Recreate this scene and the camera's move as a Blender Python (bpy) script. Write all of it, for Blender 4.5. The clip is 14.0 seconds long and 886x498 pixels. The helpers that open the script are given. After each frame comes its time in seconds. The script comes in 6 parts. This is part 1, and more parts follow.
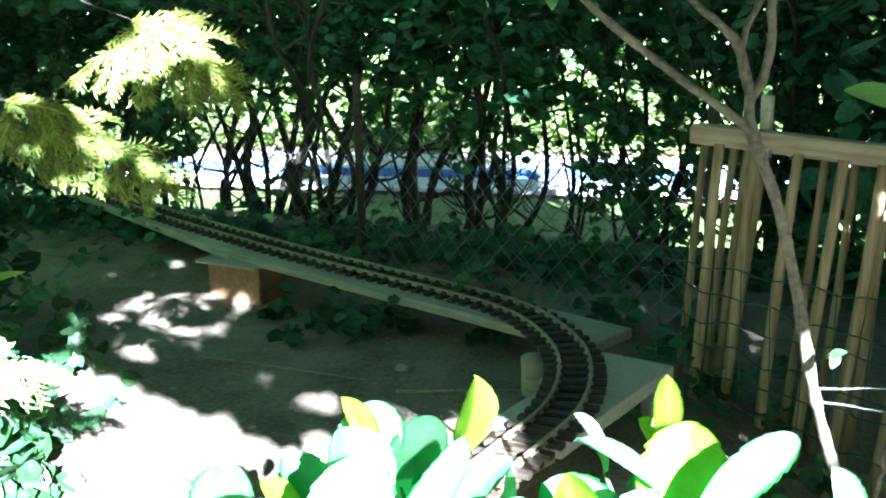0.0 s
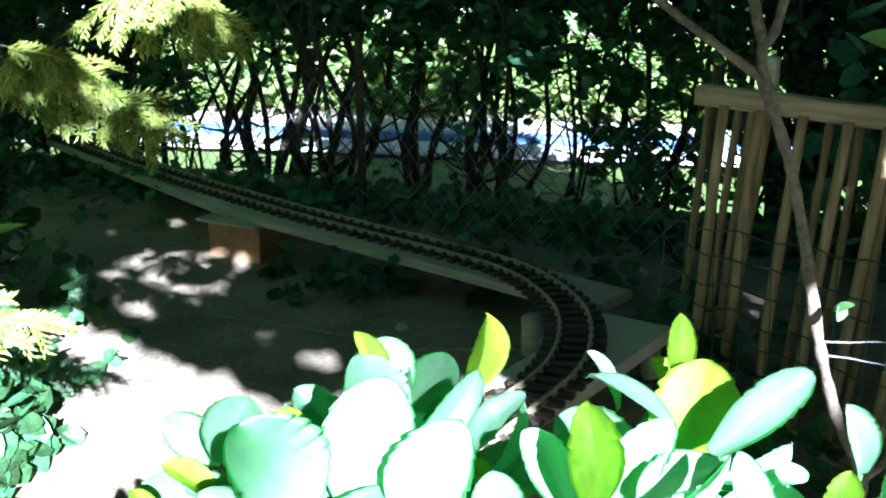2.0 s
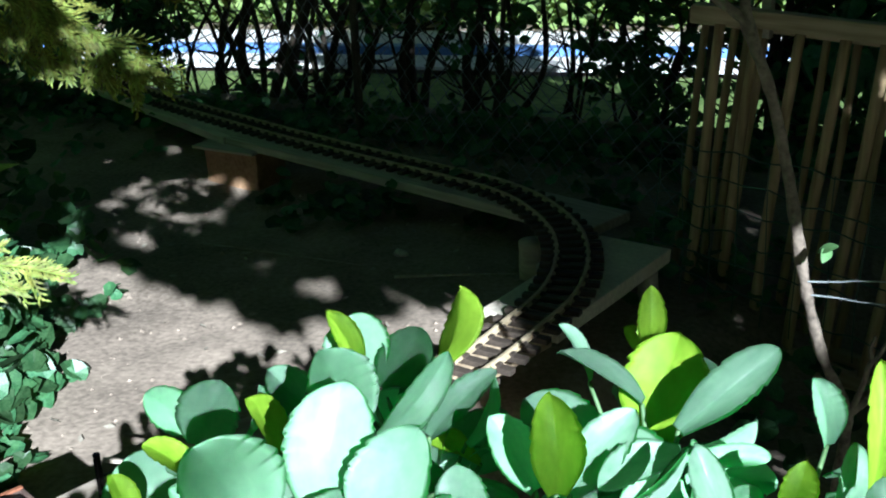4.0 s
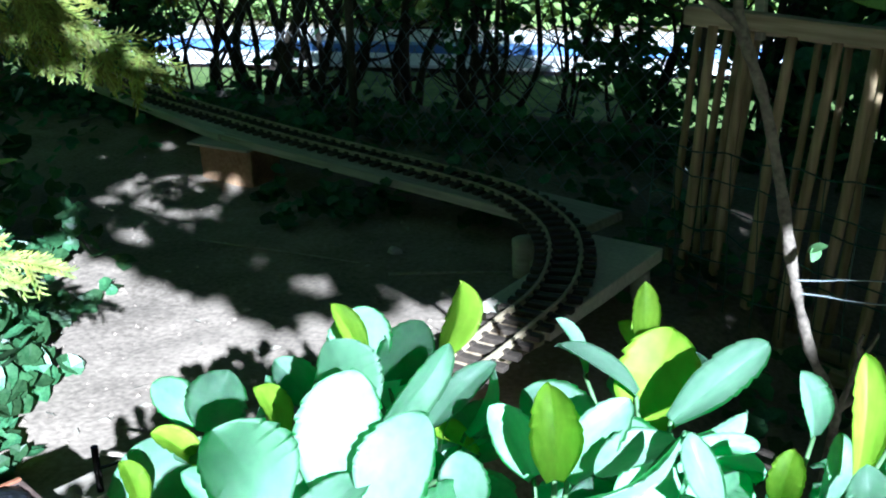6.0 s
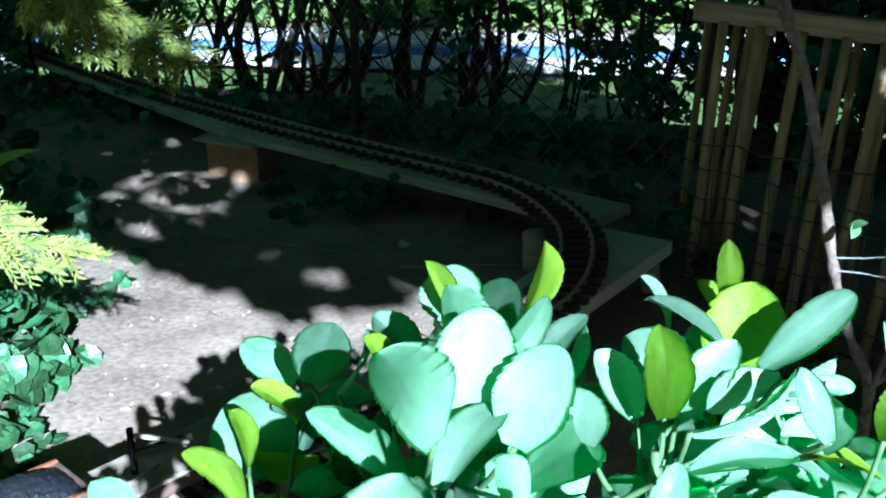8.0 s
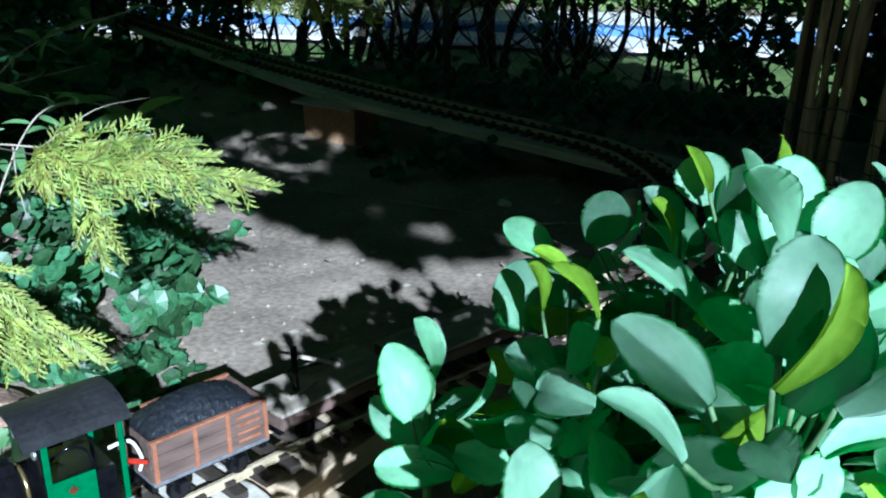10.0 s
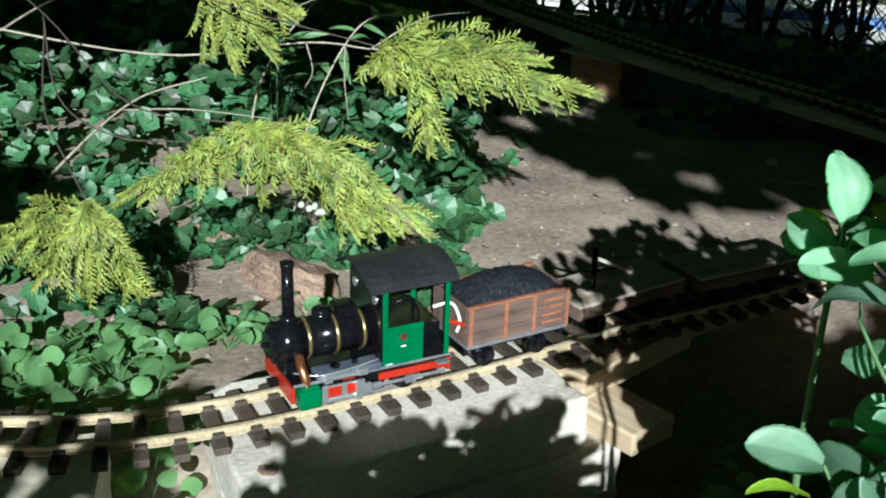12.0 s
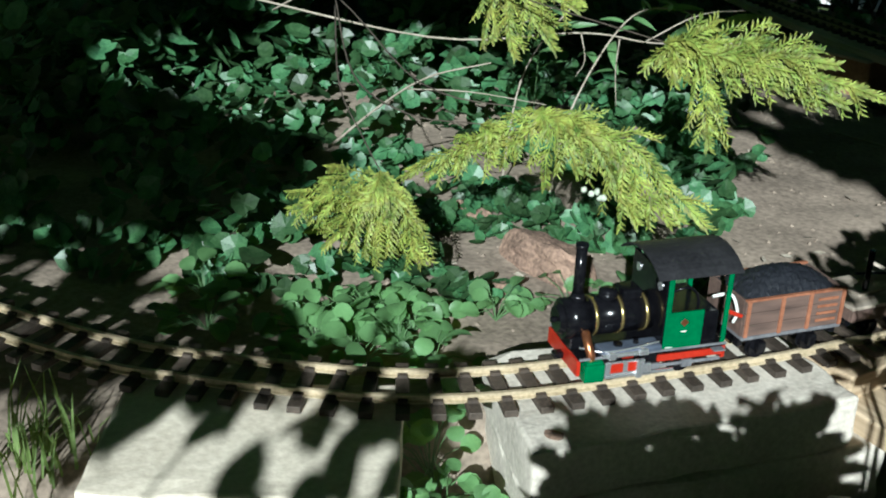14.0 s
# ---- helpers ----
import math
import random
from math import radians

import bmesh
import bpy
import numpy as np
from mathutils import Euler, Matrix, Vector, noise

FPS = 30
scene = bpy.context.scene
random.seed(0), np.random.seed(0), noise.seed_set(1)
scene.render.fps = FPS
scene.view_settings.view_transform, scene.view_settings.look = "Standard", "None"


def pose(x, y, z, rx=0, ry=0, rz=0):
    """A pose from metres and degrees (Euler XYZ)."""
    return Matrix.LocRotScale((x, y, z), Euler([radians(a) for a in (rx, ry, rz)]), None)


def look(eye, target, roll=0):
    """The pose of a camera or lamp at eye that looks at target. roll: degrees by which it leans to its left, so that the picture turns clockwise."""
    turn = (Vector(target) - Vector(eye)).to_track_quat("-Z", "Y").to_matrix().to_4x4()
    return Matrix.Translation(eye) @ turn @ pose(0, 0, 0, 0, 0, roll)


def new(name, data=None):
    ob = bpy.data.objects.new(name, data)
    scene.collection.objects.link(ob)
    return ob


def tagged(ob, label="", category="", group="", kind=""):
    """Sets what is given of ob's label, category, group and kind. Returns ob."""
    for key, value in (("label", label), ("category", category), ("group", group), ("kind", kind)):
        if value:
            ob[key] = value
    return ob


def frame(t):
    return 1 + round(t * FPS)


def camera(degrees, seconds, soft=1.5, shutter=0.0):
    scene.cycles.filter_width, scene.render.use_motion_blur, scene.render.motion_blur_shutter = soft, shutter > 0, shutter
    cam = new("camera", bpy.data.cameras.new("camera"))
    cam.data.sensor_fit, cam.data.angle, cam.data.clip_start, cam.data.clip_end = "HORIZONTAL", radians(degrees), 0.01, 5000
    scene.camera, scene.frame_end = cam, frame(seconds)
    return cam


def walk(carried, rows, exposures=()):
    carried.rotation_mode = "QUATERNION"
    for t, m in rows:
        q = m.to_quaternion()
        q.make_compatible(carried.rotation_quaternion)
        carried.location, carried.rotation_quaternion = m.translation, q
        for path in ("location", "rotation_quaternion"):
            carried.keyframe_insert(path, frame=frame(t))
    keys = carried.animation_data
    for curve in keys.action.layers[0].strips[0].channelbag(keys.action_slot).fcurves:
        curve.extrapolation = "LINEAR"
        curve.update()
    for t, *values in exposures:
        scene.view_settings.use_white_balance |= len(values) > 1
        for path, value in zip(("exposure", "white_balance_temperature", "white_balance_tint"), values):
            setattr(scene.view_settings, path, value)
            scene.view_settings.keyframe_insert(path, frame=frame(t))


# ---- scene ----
cam = camera(44.0, 14.0, 2.0)

PATH = [
    (0, (0.272, 0.641, 0.989), (0.028, 2.566, 0.506), -1.2),
    (0.5, (0.27, 0.641, 0.979), (0.029, 2.568, 0.502), -0.5),
    (1, (0.265, 0.638, 0.979), (0.027, 2.565, 0.499), -0.5),
    (1.5, (0.259, 0.639, 0.975), (0.025, 2.563, 0.481), -0.3),
    (2, (0.264, 0.64, 0.974), (0.025, 2.55, 0.431), -0.5),
    (2.5, (0.272, 0.639, 0.966), (0.025, 2.532, 0.368), -1.3),
    (3, (0.278, 0.647, 0.984), (0.036, 2.524, 0.337), -1.6),
    (3.5, (0.28, 0.653, 0.999), (0.035, 2.513, 0.305), -1.9),
    (6, (0.277, 0.635, 1.008), (0.048, 2.495, 0.309), -1.3),
    (6.5, (0.276, 0.632, 1.009), (0.048, 2.492, 0.311), -1.0),
    (7, (0.269, 0.629, 1.002), (0.047, 2.492, 0.309), -1.0),
    (9.5, (0.141, 0.517, 0.988), (-0.051, 2.381, 0.289), -1.0),
    (10, (0.115, 0.477, 0.975), (-0.175, 2.319, 0.252), -0.7),
    (10.5, (0.084, 0.424, 0.955), (-0.294, 2.237, 0.2), -0.4),
    (11, (0.073, 0.392, 0.938), (-0.408, 2.183, 0.189), -0.2),
    (11.5, (0.046, 0.364, 0.929), (-0.516, 2.128, 0.172), 0.6),
    (12, (0.013, 0.313, 0.917), (-0.628, 2.046, 0.152), 2.0),
    (12.5, (-0.008, 0.295, 0.91), (-0.702, 2.004, 0.137), 3.0),
    (13, (-0.03, 0.28, 0.916), (-0.819, 1.944, 0.136), 2.5),
    (13.5, (-0.048, 0.24, 0.922), (-0.89, 1.867, 0.12), 2.7),
    (14, (-0.074, 0.181, 0.948), (-1.007, 1.754, 0.14), 2.2),
]
EXPOSURES = [(0, 4.2, 5100, 8), (0.6, 4.0, 5100, 8), (1.5, 3.8, 5150, 8), (2.0, 3.15, 5100, 8), (2.5, 1.85, 5100, 6), (3.0, 1.03, 5300, 2), (3.5, 1.3, 5300, 4), (6.0, 2.2, 4850, 6), (7.0, 2.25, 4750, 4),
             (9.5, 1.25, 4700, 3), (10.5, 0.97, 4850, 2), (12.0, 0.76, 5600, 0), (13.5, 0.72, 5600, 0), (14.0, 0.6, 5600, 0)]
walk(cam, [(t, look(eye, target, roll)) for t, eye, target, roll in PATH], EXPOSURES)

# ---------------------------------------------------------------- light
SUN_TO = Vector((0.33, -0.84, 0.425)).normalized()
world = bpy.data.worlds.new("world")
scene.world = world
world.use_nodes = True
wn = world.node_tree.nodes
sky = wn.new("ShaderNodeTexSky")
sky.sky_type = "NISHITA"
sky.sun_disc = False
sky.sun_elevation = math.asin(SUN_TO.z)
sky.sun_rotation = math.atan2(SUN_TO.x, SUN_TO.y)
wn["Background"].inputs[1].default_value = 0.0055
world.node_tree.links.new(sky.outputs[0], wn["Background"].inputs[0])
sun = new("sun", bpy.data.lights.new("sun", "SUN"))
sun.data.energy, sun.data.angle, sun.data.color = 5.0, radians(0.42), (1.0, 0.97, 0.91)
sun.matrix_world = look(SUN_TO * 20, (0, 0, 0))


# ---------------------------------------------------------------- materials


def material(name, dark, light, rough=0.8, scale=40.0, bump=0.2, metal=0.0, fine=6.0, vary=0.0, translucent=0.0, glow=None, spec=0.5, island=False):
    """Two-scale noise between two colours, fine relief, and if asked a shift of value from object to object."""
    m = bpy.data.materials.new(name)
    m.use_nodes = True
    nt = m.node_tree
    n, l = nt.nodes, nt.links
    b = n["Principled BSDF"]
    co = n.new("ShaderNodeTexCoord")
    big, small = n.new("ShaderNodeTexNoise"), n.new("ShaderNodeTexNoise")
    big.inputs["Scale"].default_value, big.inputs["Detail"].default_value = scale, 4
    small.inputs["Scale"].default_value, small.inputs["Detail"].default_value = scale * fine, 3
    add = n.new("ShaderNodeMath")
    add.operation = "MULTIPLY_ADD"
    add.inputs[1].default_value = 0.55
    l.new(co.outputs["Object"], big.inputs["Vector"])
    l.new(co.outputs["Object"], small.inputs["Vector"])
    l.new(small.outputs["Fac"], add.inputs[0])
    half = n.new("ShaderNodeMath")
    half.operation = "MULTIPLY"
    half.inputs[1].default_value = 0.55
    l.new(big.outputs["Fac"], half.inputs[0])
    l.new(half.outputs[0], add.inputs[2])
    ramp = n.new("ShaderNodeValToRGB")
    ramp.color_ramp.elements[0].position, ramp.color_ramp.elements[1].position = 0.36, 0.72
    ramp.color_ramp.elements[0].color, ramp.color_ramp.elements[1].color = (*dark, 1), (*light, 1)
    l.new(add.outputs[0], ramp.inputs[0])
    colour = ramp.outputs[0]
    if vary:
        info, hsv, mul = n.new("ShaderNodeObjectInfo"), n.new("ShaderNodeHueSaturation"), n.new("ShaderNodeMapRange")
        mul.inputs[3].default_value, mul.inputs[4].default_value = 1 - vary, 1 + vary
        if island:
            geo, hue = n.new("ShaderNodeNewGeometry"), n.new("ShaderNodeMapRange")
            hue.inputs[3].default_value, hue.inputs[4].default_value = 0.47, 0.52
            l.new(geo.outputs["Random Per Island"], mul.inputs[0])
            l.new(geo.outputs["Random Per Island"], hue.inputs[0])
            l.new(hue.outputs[0], hsv.inputs["Hue"])
        else:
            l.new(info.outputs["Random"], mul.inputs[0])
        l.new(mul.outputs[0], hsv.inputs["Value"])
        l.new(colour, hsv.inputs["Color"])
        colour = hsv.outputs[0]
    l.new(colour, b.inputs["Base Color"])
    b.inputs["Roughness"].default_value, b.inputs["Metallic"].default_value = rough, metal
    b.inputs["Specular IOR Level"].default_value = spec
    if bump:
        bp = n.new("ShaderNodeBump")
        bp.inputs["Strength"].default_value, bp.inputs["Distance"].default_value = bump, 0.004
        l.new(add.outputs[0], bp.inputs["Height"])
        l.new(bp.outputs[0], b.inputs["Normal"])
    if translucent:
        tr, mix = n.new("ShaderNodeBsdfTranslucent"), n.new("ShaderNodeMixShader")
        tint = n.new("ShaderNodeMix")
        tint.data_type, tint.blend_type = "RGBA", "MULTIPLY"
        tint.inputs[0].default_value = 1.0
        tint.inputs[7].default_value = (*(glow or (2.2, 2.0, 0.35)), 1)
        l.new(colour, tint.inputs[6])
        l.new(tint.outputs[2], tr.inputs["Color"])
        mix.inputs[0].default_value = translucent
        l.new(b.outputs[0], mix.inputs[1])
        l.new(tr.outputs[0], mix.inputs[2])
        l.new(mix.outputs[0], n["Material Output"].inputs["Surface"])
    return m


def grain(name, dark, light, rough=0.75, stretch=(3, 60, 60), vary=0.12, bump=0.25, knots=True):
    """Wood with its grain along local x."""
    m = bpy.data.materials.new(name)
    m.use_nodes = True
    n, l = m.node_tree.nodes, m.node_tree.links
    b = n["Principled BSDF"]
    co, mp, no, no2 = n.new("ShaderNodeTexCoord"), n.new("ShaderNodeMapping"), n.new("ShaderNodeTexNoise"), n.new("ShaderNodeTexNoise")
    mp.inputs["Scale"].default_value = stretch
    no.inputs["Scale"].default_value, no.inputs["Detail"].default_value = 1.6, 6
    no2.inputs["Scale"].default_value, no2.inputs["Detail"].default_value = 9, 3
    l.new(co.outputs["Object"], mp.inputs[0])
    l.new(mp.outputs[0], no.inputs["Vector"])
    l.new(co.outputs["Object"], no2.inputs["Vector"])
    add = n.new("ShaderNodeMath")
    add.operation = "MULTIPLY_ADD"
    add.inputs[1].default_value = 0.45 if knots else 0.2
    l.new(no2.outputs["Fac"], add.inputs[0])
    l.new(no.outputs["Fac"], add.inputs[2])
    ramp = n.new("ShaderNodeValToRGB")
    ramp.color_ramp.elements[0].position, ramp.color_ramp.elements[1].position = 0.5, 0.95
    ramp.color_ramp.elements[0].color, ramp.color_ramp.elements[1].color = (*dark, 1), (*light, 1)
    l.new(add.outputs[0], ramp.inputs[0])
    info, hsv, mul = n.new("ShaderNodeObjectInfo"), n.new("ShaderNodeHueSaturation"), n.new("ShaderNodeMapRange")
    mul.inputs[3].default_value, mul.inputs[4].default_value = 1 - vary, 1 + vary
    l.new(info.outputs["Random"], mul.inputs[0])
    l.new(mul.outputs[0], hsv.inputs["Value"])
    l.new(ramp.outputs[0], hsv.inputs["Color"])
    l.new(hsv.outputs[0], b.inputs["Base Color"])
    b.inputs["Roughness"].default_value = rough
    bp = n.new("ShaderNodeBump")
    bp.inputs["Strength"].default_value, bp.inputs["Distance"].default_value = bump, 0.003
    l.new(add.outputs[0], bp.inputs["Height"])
    l.new(bp.outputs[0], b.inputs["Normal"])
    return m


SOIL = material("soil", (0.15, 0.118, 0.09), (0.40, 0.32, 0.25), 0.95, 6, 0.8, fine=14)
CONCRETE = material("concrete", (0.45, 0.41, 0.345), (0.73, 0.67, 0.575), 0.92, 9, 0.5, fine=14)
PALE_STONE = material("pale stone", (0.58, 0.51, 0.40), (0.84, 0.76, 0.62), 0.9, 8, 0.35, fine=12)
PLANK = grain("weathered plank", (0.40, 0.35, 0.27), (0.68, 0.62, 0.51))
FRESH = grain("sawn pine", (0.36, 0.26, 0.16), (0.66, 0.52, 0.35))
POLE = grain("crate slat wood", (0.25, 0.17, 0.08), (0.52, 0.39, 0.22), stretch=(60, 60, 3))
BRASS = material("tarnished brass rail", (0.34, 0.27, 0.165), (0.64, 0.53, 0.36), 0.55, 30, 0.15, metal=0.15)
SLEEPER = material("brown plastic sleeper", (0.024, 0.019, 0.015), (0.092, 0.070, 0.053), 0.6, 60, 0.35, vary=0.3)
BARK = material("sapling bark", (0.045, 0.034, 0.026), (0.25, 0.20, 0.155), 0.85, 30, 0.5)
DARK_BARK = material("hedge bark", (0.035, 0.027, 0.02), (0.10, 0.08, 0.06), 0.9, 30, 0.6)
SEDUM = material("sedum leaf", (0.30, 0.44, 0.36), (0.43, 0.55, 0.47), 0.42, 1.4, 0.03, vary=0.30, translucent=0.36, glow=(0.25, 1.5, 0.12), spec=0.45, fine=4)
YOUNG = material("young sedum leaf", (0.24, 0.39, 0.025), (0.35, 0.50, 0.05), 0.5, 1.6, 0.03, vary=0.14, translucent=0.38, glow=(1.3, 1.5, 0.3), spec=0.3, fine=4)
STEM = material("sedum stem", (0.06, 0.13, 0.05), (0.13, 0.22, 0.09), 0.6, 40, 0.1)
IVY = material("ivy leaf", (0.018, 0.065, 0.025), (0.075, 0.18, 0.07), 0.42, 60, 0.1, vary=0.6, translucent=0.2, island=True)
COVER = material("ground cover leaf", (0.05, 0.14, 0.045), (0.20, 0.36, 0.15), 0.38, 50, 0.15, vary=0.3, translucent=0.25)
CYPRESS = material("cypress foliage", (0.07, 0.125, 0.02), (0.41, 0.455, 0.095), 0.55, 26, 0.1, vary=0.42, translucent=0.3, glow=(1.4, 1.4, 0.45), fine=3, island=True)
PRIVET = material("hedge leaf", (0.022, 0.085, 0.04), (0.085, 0.21, 0.10), 0.5, 12, 0.1, vary=0.45, translucent=0.25, island=True)
LAUREL = material("laurel leaf", (0.04, 0.13, 0.07), (0.12, 0.27, 0.15), 0.4, 12, 0.1, vary=0.45, translucent=0.2, island=True)
GRASS = material("grass", (0.07, 0.13, 0.03), (0.22, 0.30, 0.09), 0.7, 3, 0.3, translucent=0.2)
SHRUB = material("sunlit shrub leaf", (0.04, 0.10, 0.03), (0.13, 0.23, 0.08), 0.5, 4, 0.1, vary=0.6, translucent=0.25, island=True)
TWIG = material("dry twig", (0.22, 0.18, 0.13), (0.48, 0.43, 0.35), 0.85, 60, 0.3)
WIRE = material("green wire", (0.015, 0.05, 0.035), (0.03, 0.09, 0.06), 0.45, 30, 0.0)
GALV = material("weathered fence wire", (0.16, 0.18, 0.19), (0.34, 0.36, 0.37), 0.55, 30, 0.0, metal=0.3)
BRICK = material("old terracotta", (0.26, 0.15, 0.08), (0.48, 0.30, 0.17), 0.9, 16, 0.5)
ROCK = material("reddish rock", (0.11, 0.072, 0.055), (0.38, 0.25, 0.18), 0.9, 18, 0.9, fine=8)
PATHWAY = material("bright path", (0.62, 0.61, 0.58), (0.80, 0.79, 0.76), 0.9, 2, 0.2)
BLUE = material("blue painted board", (0.09, 0.19, 0.48), (0.18, 0.32, 0.66), 0.5, 6, 0.1)
BLACK = material("black enamel", (0.003, 0.003, 0.004), (0.008, 0.008, 0.010), 0.16, 20, 0.0, spec=0.35)
ROOF = material("matt black sheet", (0.008, 0.008, 0.010), (0.026, 0.026, 0.029), 0.55, 30, 0.1)
GREEN = material("green enamel", (0.0, 0.10, 0.035), (0.004, 0.15, 0.05), 0.25, 20, 0.02)
RED = material("red enamel", (0.30, 0.014, 0.006), (0.44, 0.026, 0.010), 0.35, 30, 0.02)
STEEL = material("bright steel", (0.62, 0.63, 0.65), (0.78, 0.79, 0.80), 0.26, 60, 0.02, metal=0.8)
POLISHED = material("polished brass", (0.62, 0.46, 0.16), (0.80, 0.64, 0.28), 0.22, 40, 0.02, metal=0.9)
COPPER = material("copper pipe", (0.55, 0.20, 0.09), (0.70, 0.30, 0.15), 0.28, 40, 0.02, metal=0.9)
COAL = material("coal", (0.007, 0.008, 0.011), (0.022, 0.024, 0.031), 0.45, 70, 0.4)
WAGON = grain("red-brown wagon paint", (0.065, 0.042, 0.034), (0.17, 0.108, 0.085), stretch=(8, 50, 50))
DECK = grain("worn wagon deck", (0.26, 0.21, 0.16), (0.50, 0.43, 0.35), stretch=(10, 60, 60))
STRAP = material("orange-brown wagon paint", (0.20, 0.07, 0.035), (0.36, 0.15, 0.08), 0.6, 40, 0.1)
BADGE = material("dark brown badge", (0.05, 0.02, 0.008), (0.11, 0.04, 0.015), 0.4, 60, 0.0)
SLATE = material("slate-blue paint", (0.05, 0.06, 0.085), (0.10, 0.12, 0.16), 0.3, 40, 0.05)
GREY = material("dark grey paint", (0.10, 0.10, 0.11), (0.20, 0.20, 0.21), 0.5, 40, 0.1)
WAX = material("pale waxy cone", (0.34, 0.40, 0.30), (0.58, 0.62, 0.50), 0.5, 60, 0.2)
WHITE = material("white blossom", (0.7, 0.72, 0.66), (0.85, 0.86, 0.8), 0.6, 40, 0.1)

# ---------------------------------------------------------------- building helpers


def part(name, bm, mat, parent=None, label="", smooth=False):
    me = bpy.data.meshes.new(name)
    bm.normal_update()
    bm.to_mesh(me)
    bm.free()
    if smooth:
        for p in me.polygons:
            p.use_smooth = True
    me.materials.append(mat)
    ob = new(name, me)
    if parent:
        ob.parent = parent
    if label:
        tagged(ob, label)
    return ob


def anchor(name, m, label, category, group=""):
    ob = new(name)
    ob.empty_display_size = 0.03
    ob.matrix_world = m
    return tagged(ob, label, category, group)


def add_box(bm, size, at=(0, 0, 0), turn=(0, 0, 0), bevel=0.0, rough=0.0):
    m = pose(*at, *turn) @ Matrix.Diagonal((*size, 1))
    got = bmesh.ops.create_cube(bm, size=1, matrix=m)["verts"]
    if bevel:
        edges = list({e for v in got for e in v.link_edges})
        bmesh.ops.bevel(bm, geom=edges, offset=bevel, segments=2, affect="EDGES", profile=0.6)
    return got


def box(size, at=(0, 0, 0), turn=(0, 0, 0), bevel=0.0):
    bm = bmesh.new()
    add_box(bm, size, at, turn, bevel)
    return bm


def timber(length, width, thick, bevel=0.003, cuts=14, wobble=0.0015):
    """A sawn board along x, top at z = 0, with slightly uneven faces and worn edges."""
    bm = box((length, width, thick), (0, 0, -thick / 2))
    long_edges = [e for e in bm.edges if abs((e.verts[0].co - e.verts[1].co).x) > length * 0.5]
    bmesh.ops.subdivide_edges(bm, edges=long_edges, cuts=cuts, use_grid_fill=True)
    sharp = [e for e in bm.edges if len(e.link_faces) == 2 and e.calc_face_angle() > 1.0]
    bmesh.ops.bevel(bm, geom=sharp, offset=bevel, segments=2, affect="EDGES", profile=0.6)
    seed = random.random() * 50
    for v in bm.verts:
        v.co += noise.noise_vector(Vector((v.co.x * 9 + seed, v.co.y * 20, v.co.z * 20))) * wobble
    return bm


def add_cyl(bm, r1, r2, depth, at=(0, 0, 0), turn=(0, 0, 0), seg=20, caps=True):
    return bmesh.ops.create_cone(bm, cap_ends=caps, segments=seg, radius1=r1, radius2=r2, depth=depth, matrix=pose(*at, *turn))["verts"]


def cyl(r1, r2, depth, at=(0, 0, 0), turn=(0, 0, 0), seg=20):
    bm = bmesh.new()
    add_cyl(bm, r1, r2, depth, at, turn, seg)
    return bm


def smooth_line(points, per=8):
    """Catmull-Rom through the points."""
    p = [Vector(q) for q in points]
    p = [2 * p[0] - p[1], *p, 2 * p[-1] - p[-2]]
    out = []
    for i in range(1, len(p) - 2):
        for k in range(per):
            t = k / per
            a, b, c, d = p[i - 1 : i + 3]
            out.append(0.5 * (2 * b + (c - a) * t + (2 * a - 5 * b + 4 * c - d) * t * t + (3 * b - a - 3 * c + d) * t**3))
    return out + [p[-2]]


def add_tube(bm, line, radii, seg=7, knobs=0.0):
    """A tapered round limb along the line; radii at the start and the end."""
    rings, n = [], len(line)
    up = Vector((0.13, 0.31, 0.94)).normalized()
    for i, q in enumerate(line):
        ahead = (line[min(i + 1, n - 1)] - line[max(i - 1, 0)]).normalized()
        side = ahead.cross(up)
        if side.length < 0.05:
            side = ahead.cross(Vector((1, 0, 0)))
        side.normalize()
        other = side.cross(ahead)
        f = i / max(n - 1, 1)
        r = radii[0] * (1 - f) + radii[1] * f
        r *= 1 + knobs * noise.noise(Vector(q) * 60)
        rings.append([bm.verts.new(q + (side * math.cos(a) + other * math.sin(a)) * r) for a in (math.tau * k / seg for k in range(seg))])
    for a, b in zip(rings, rings[1:]):
        for k in range(seg):
            bm.faces.new((a[k], a[(k + 1) % seg], b[(k + 1) % seg], b[k]))
    bm.faces.new(rings[0][::-1])
    bm.faces.new(rings[-1])


def tube(line, radii, seg=7, knobs=0.0):
    bm = bmesh.new()
    add_tube(bm, line, radii, seg, knobs)
    return bm


def raw(name, verts, faces, mat, parent=None, smooth=False):
    me = bpy.data.meshes.new(name)
    me.from_pydata(verts, [], faces)
    if smooth:
        me.polygons.foreach_set("use_smooth", [True] * len(me.polygons))
    me.materials.append(mat)
    ob = new(name, me)
    if parent:
        ob.parent = parent
    return ob


# ---------------------------------------------------------------- ground


def fall(s):
    s = min(max((s + 0.10) / 0.20, 0.0), 1.0)
    return s * s * (3 - 2 * s)


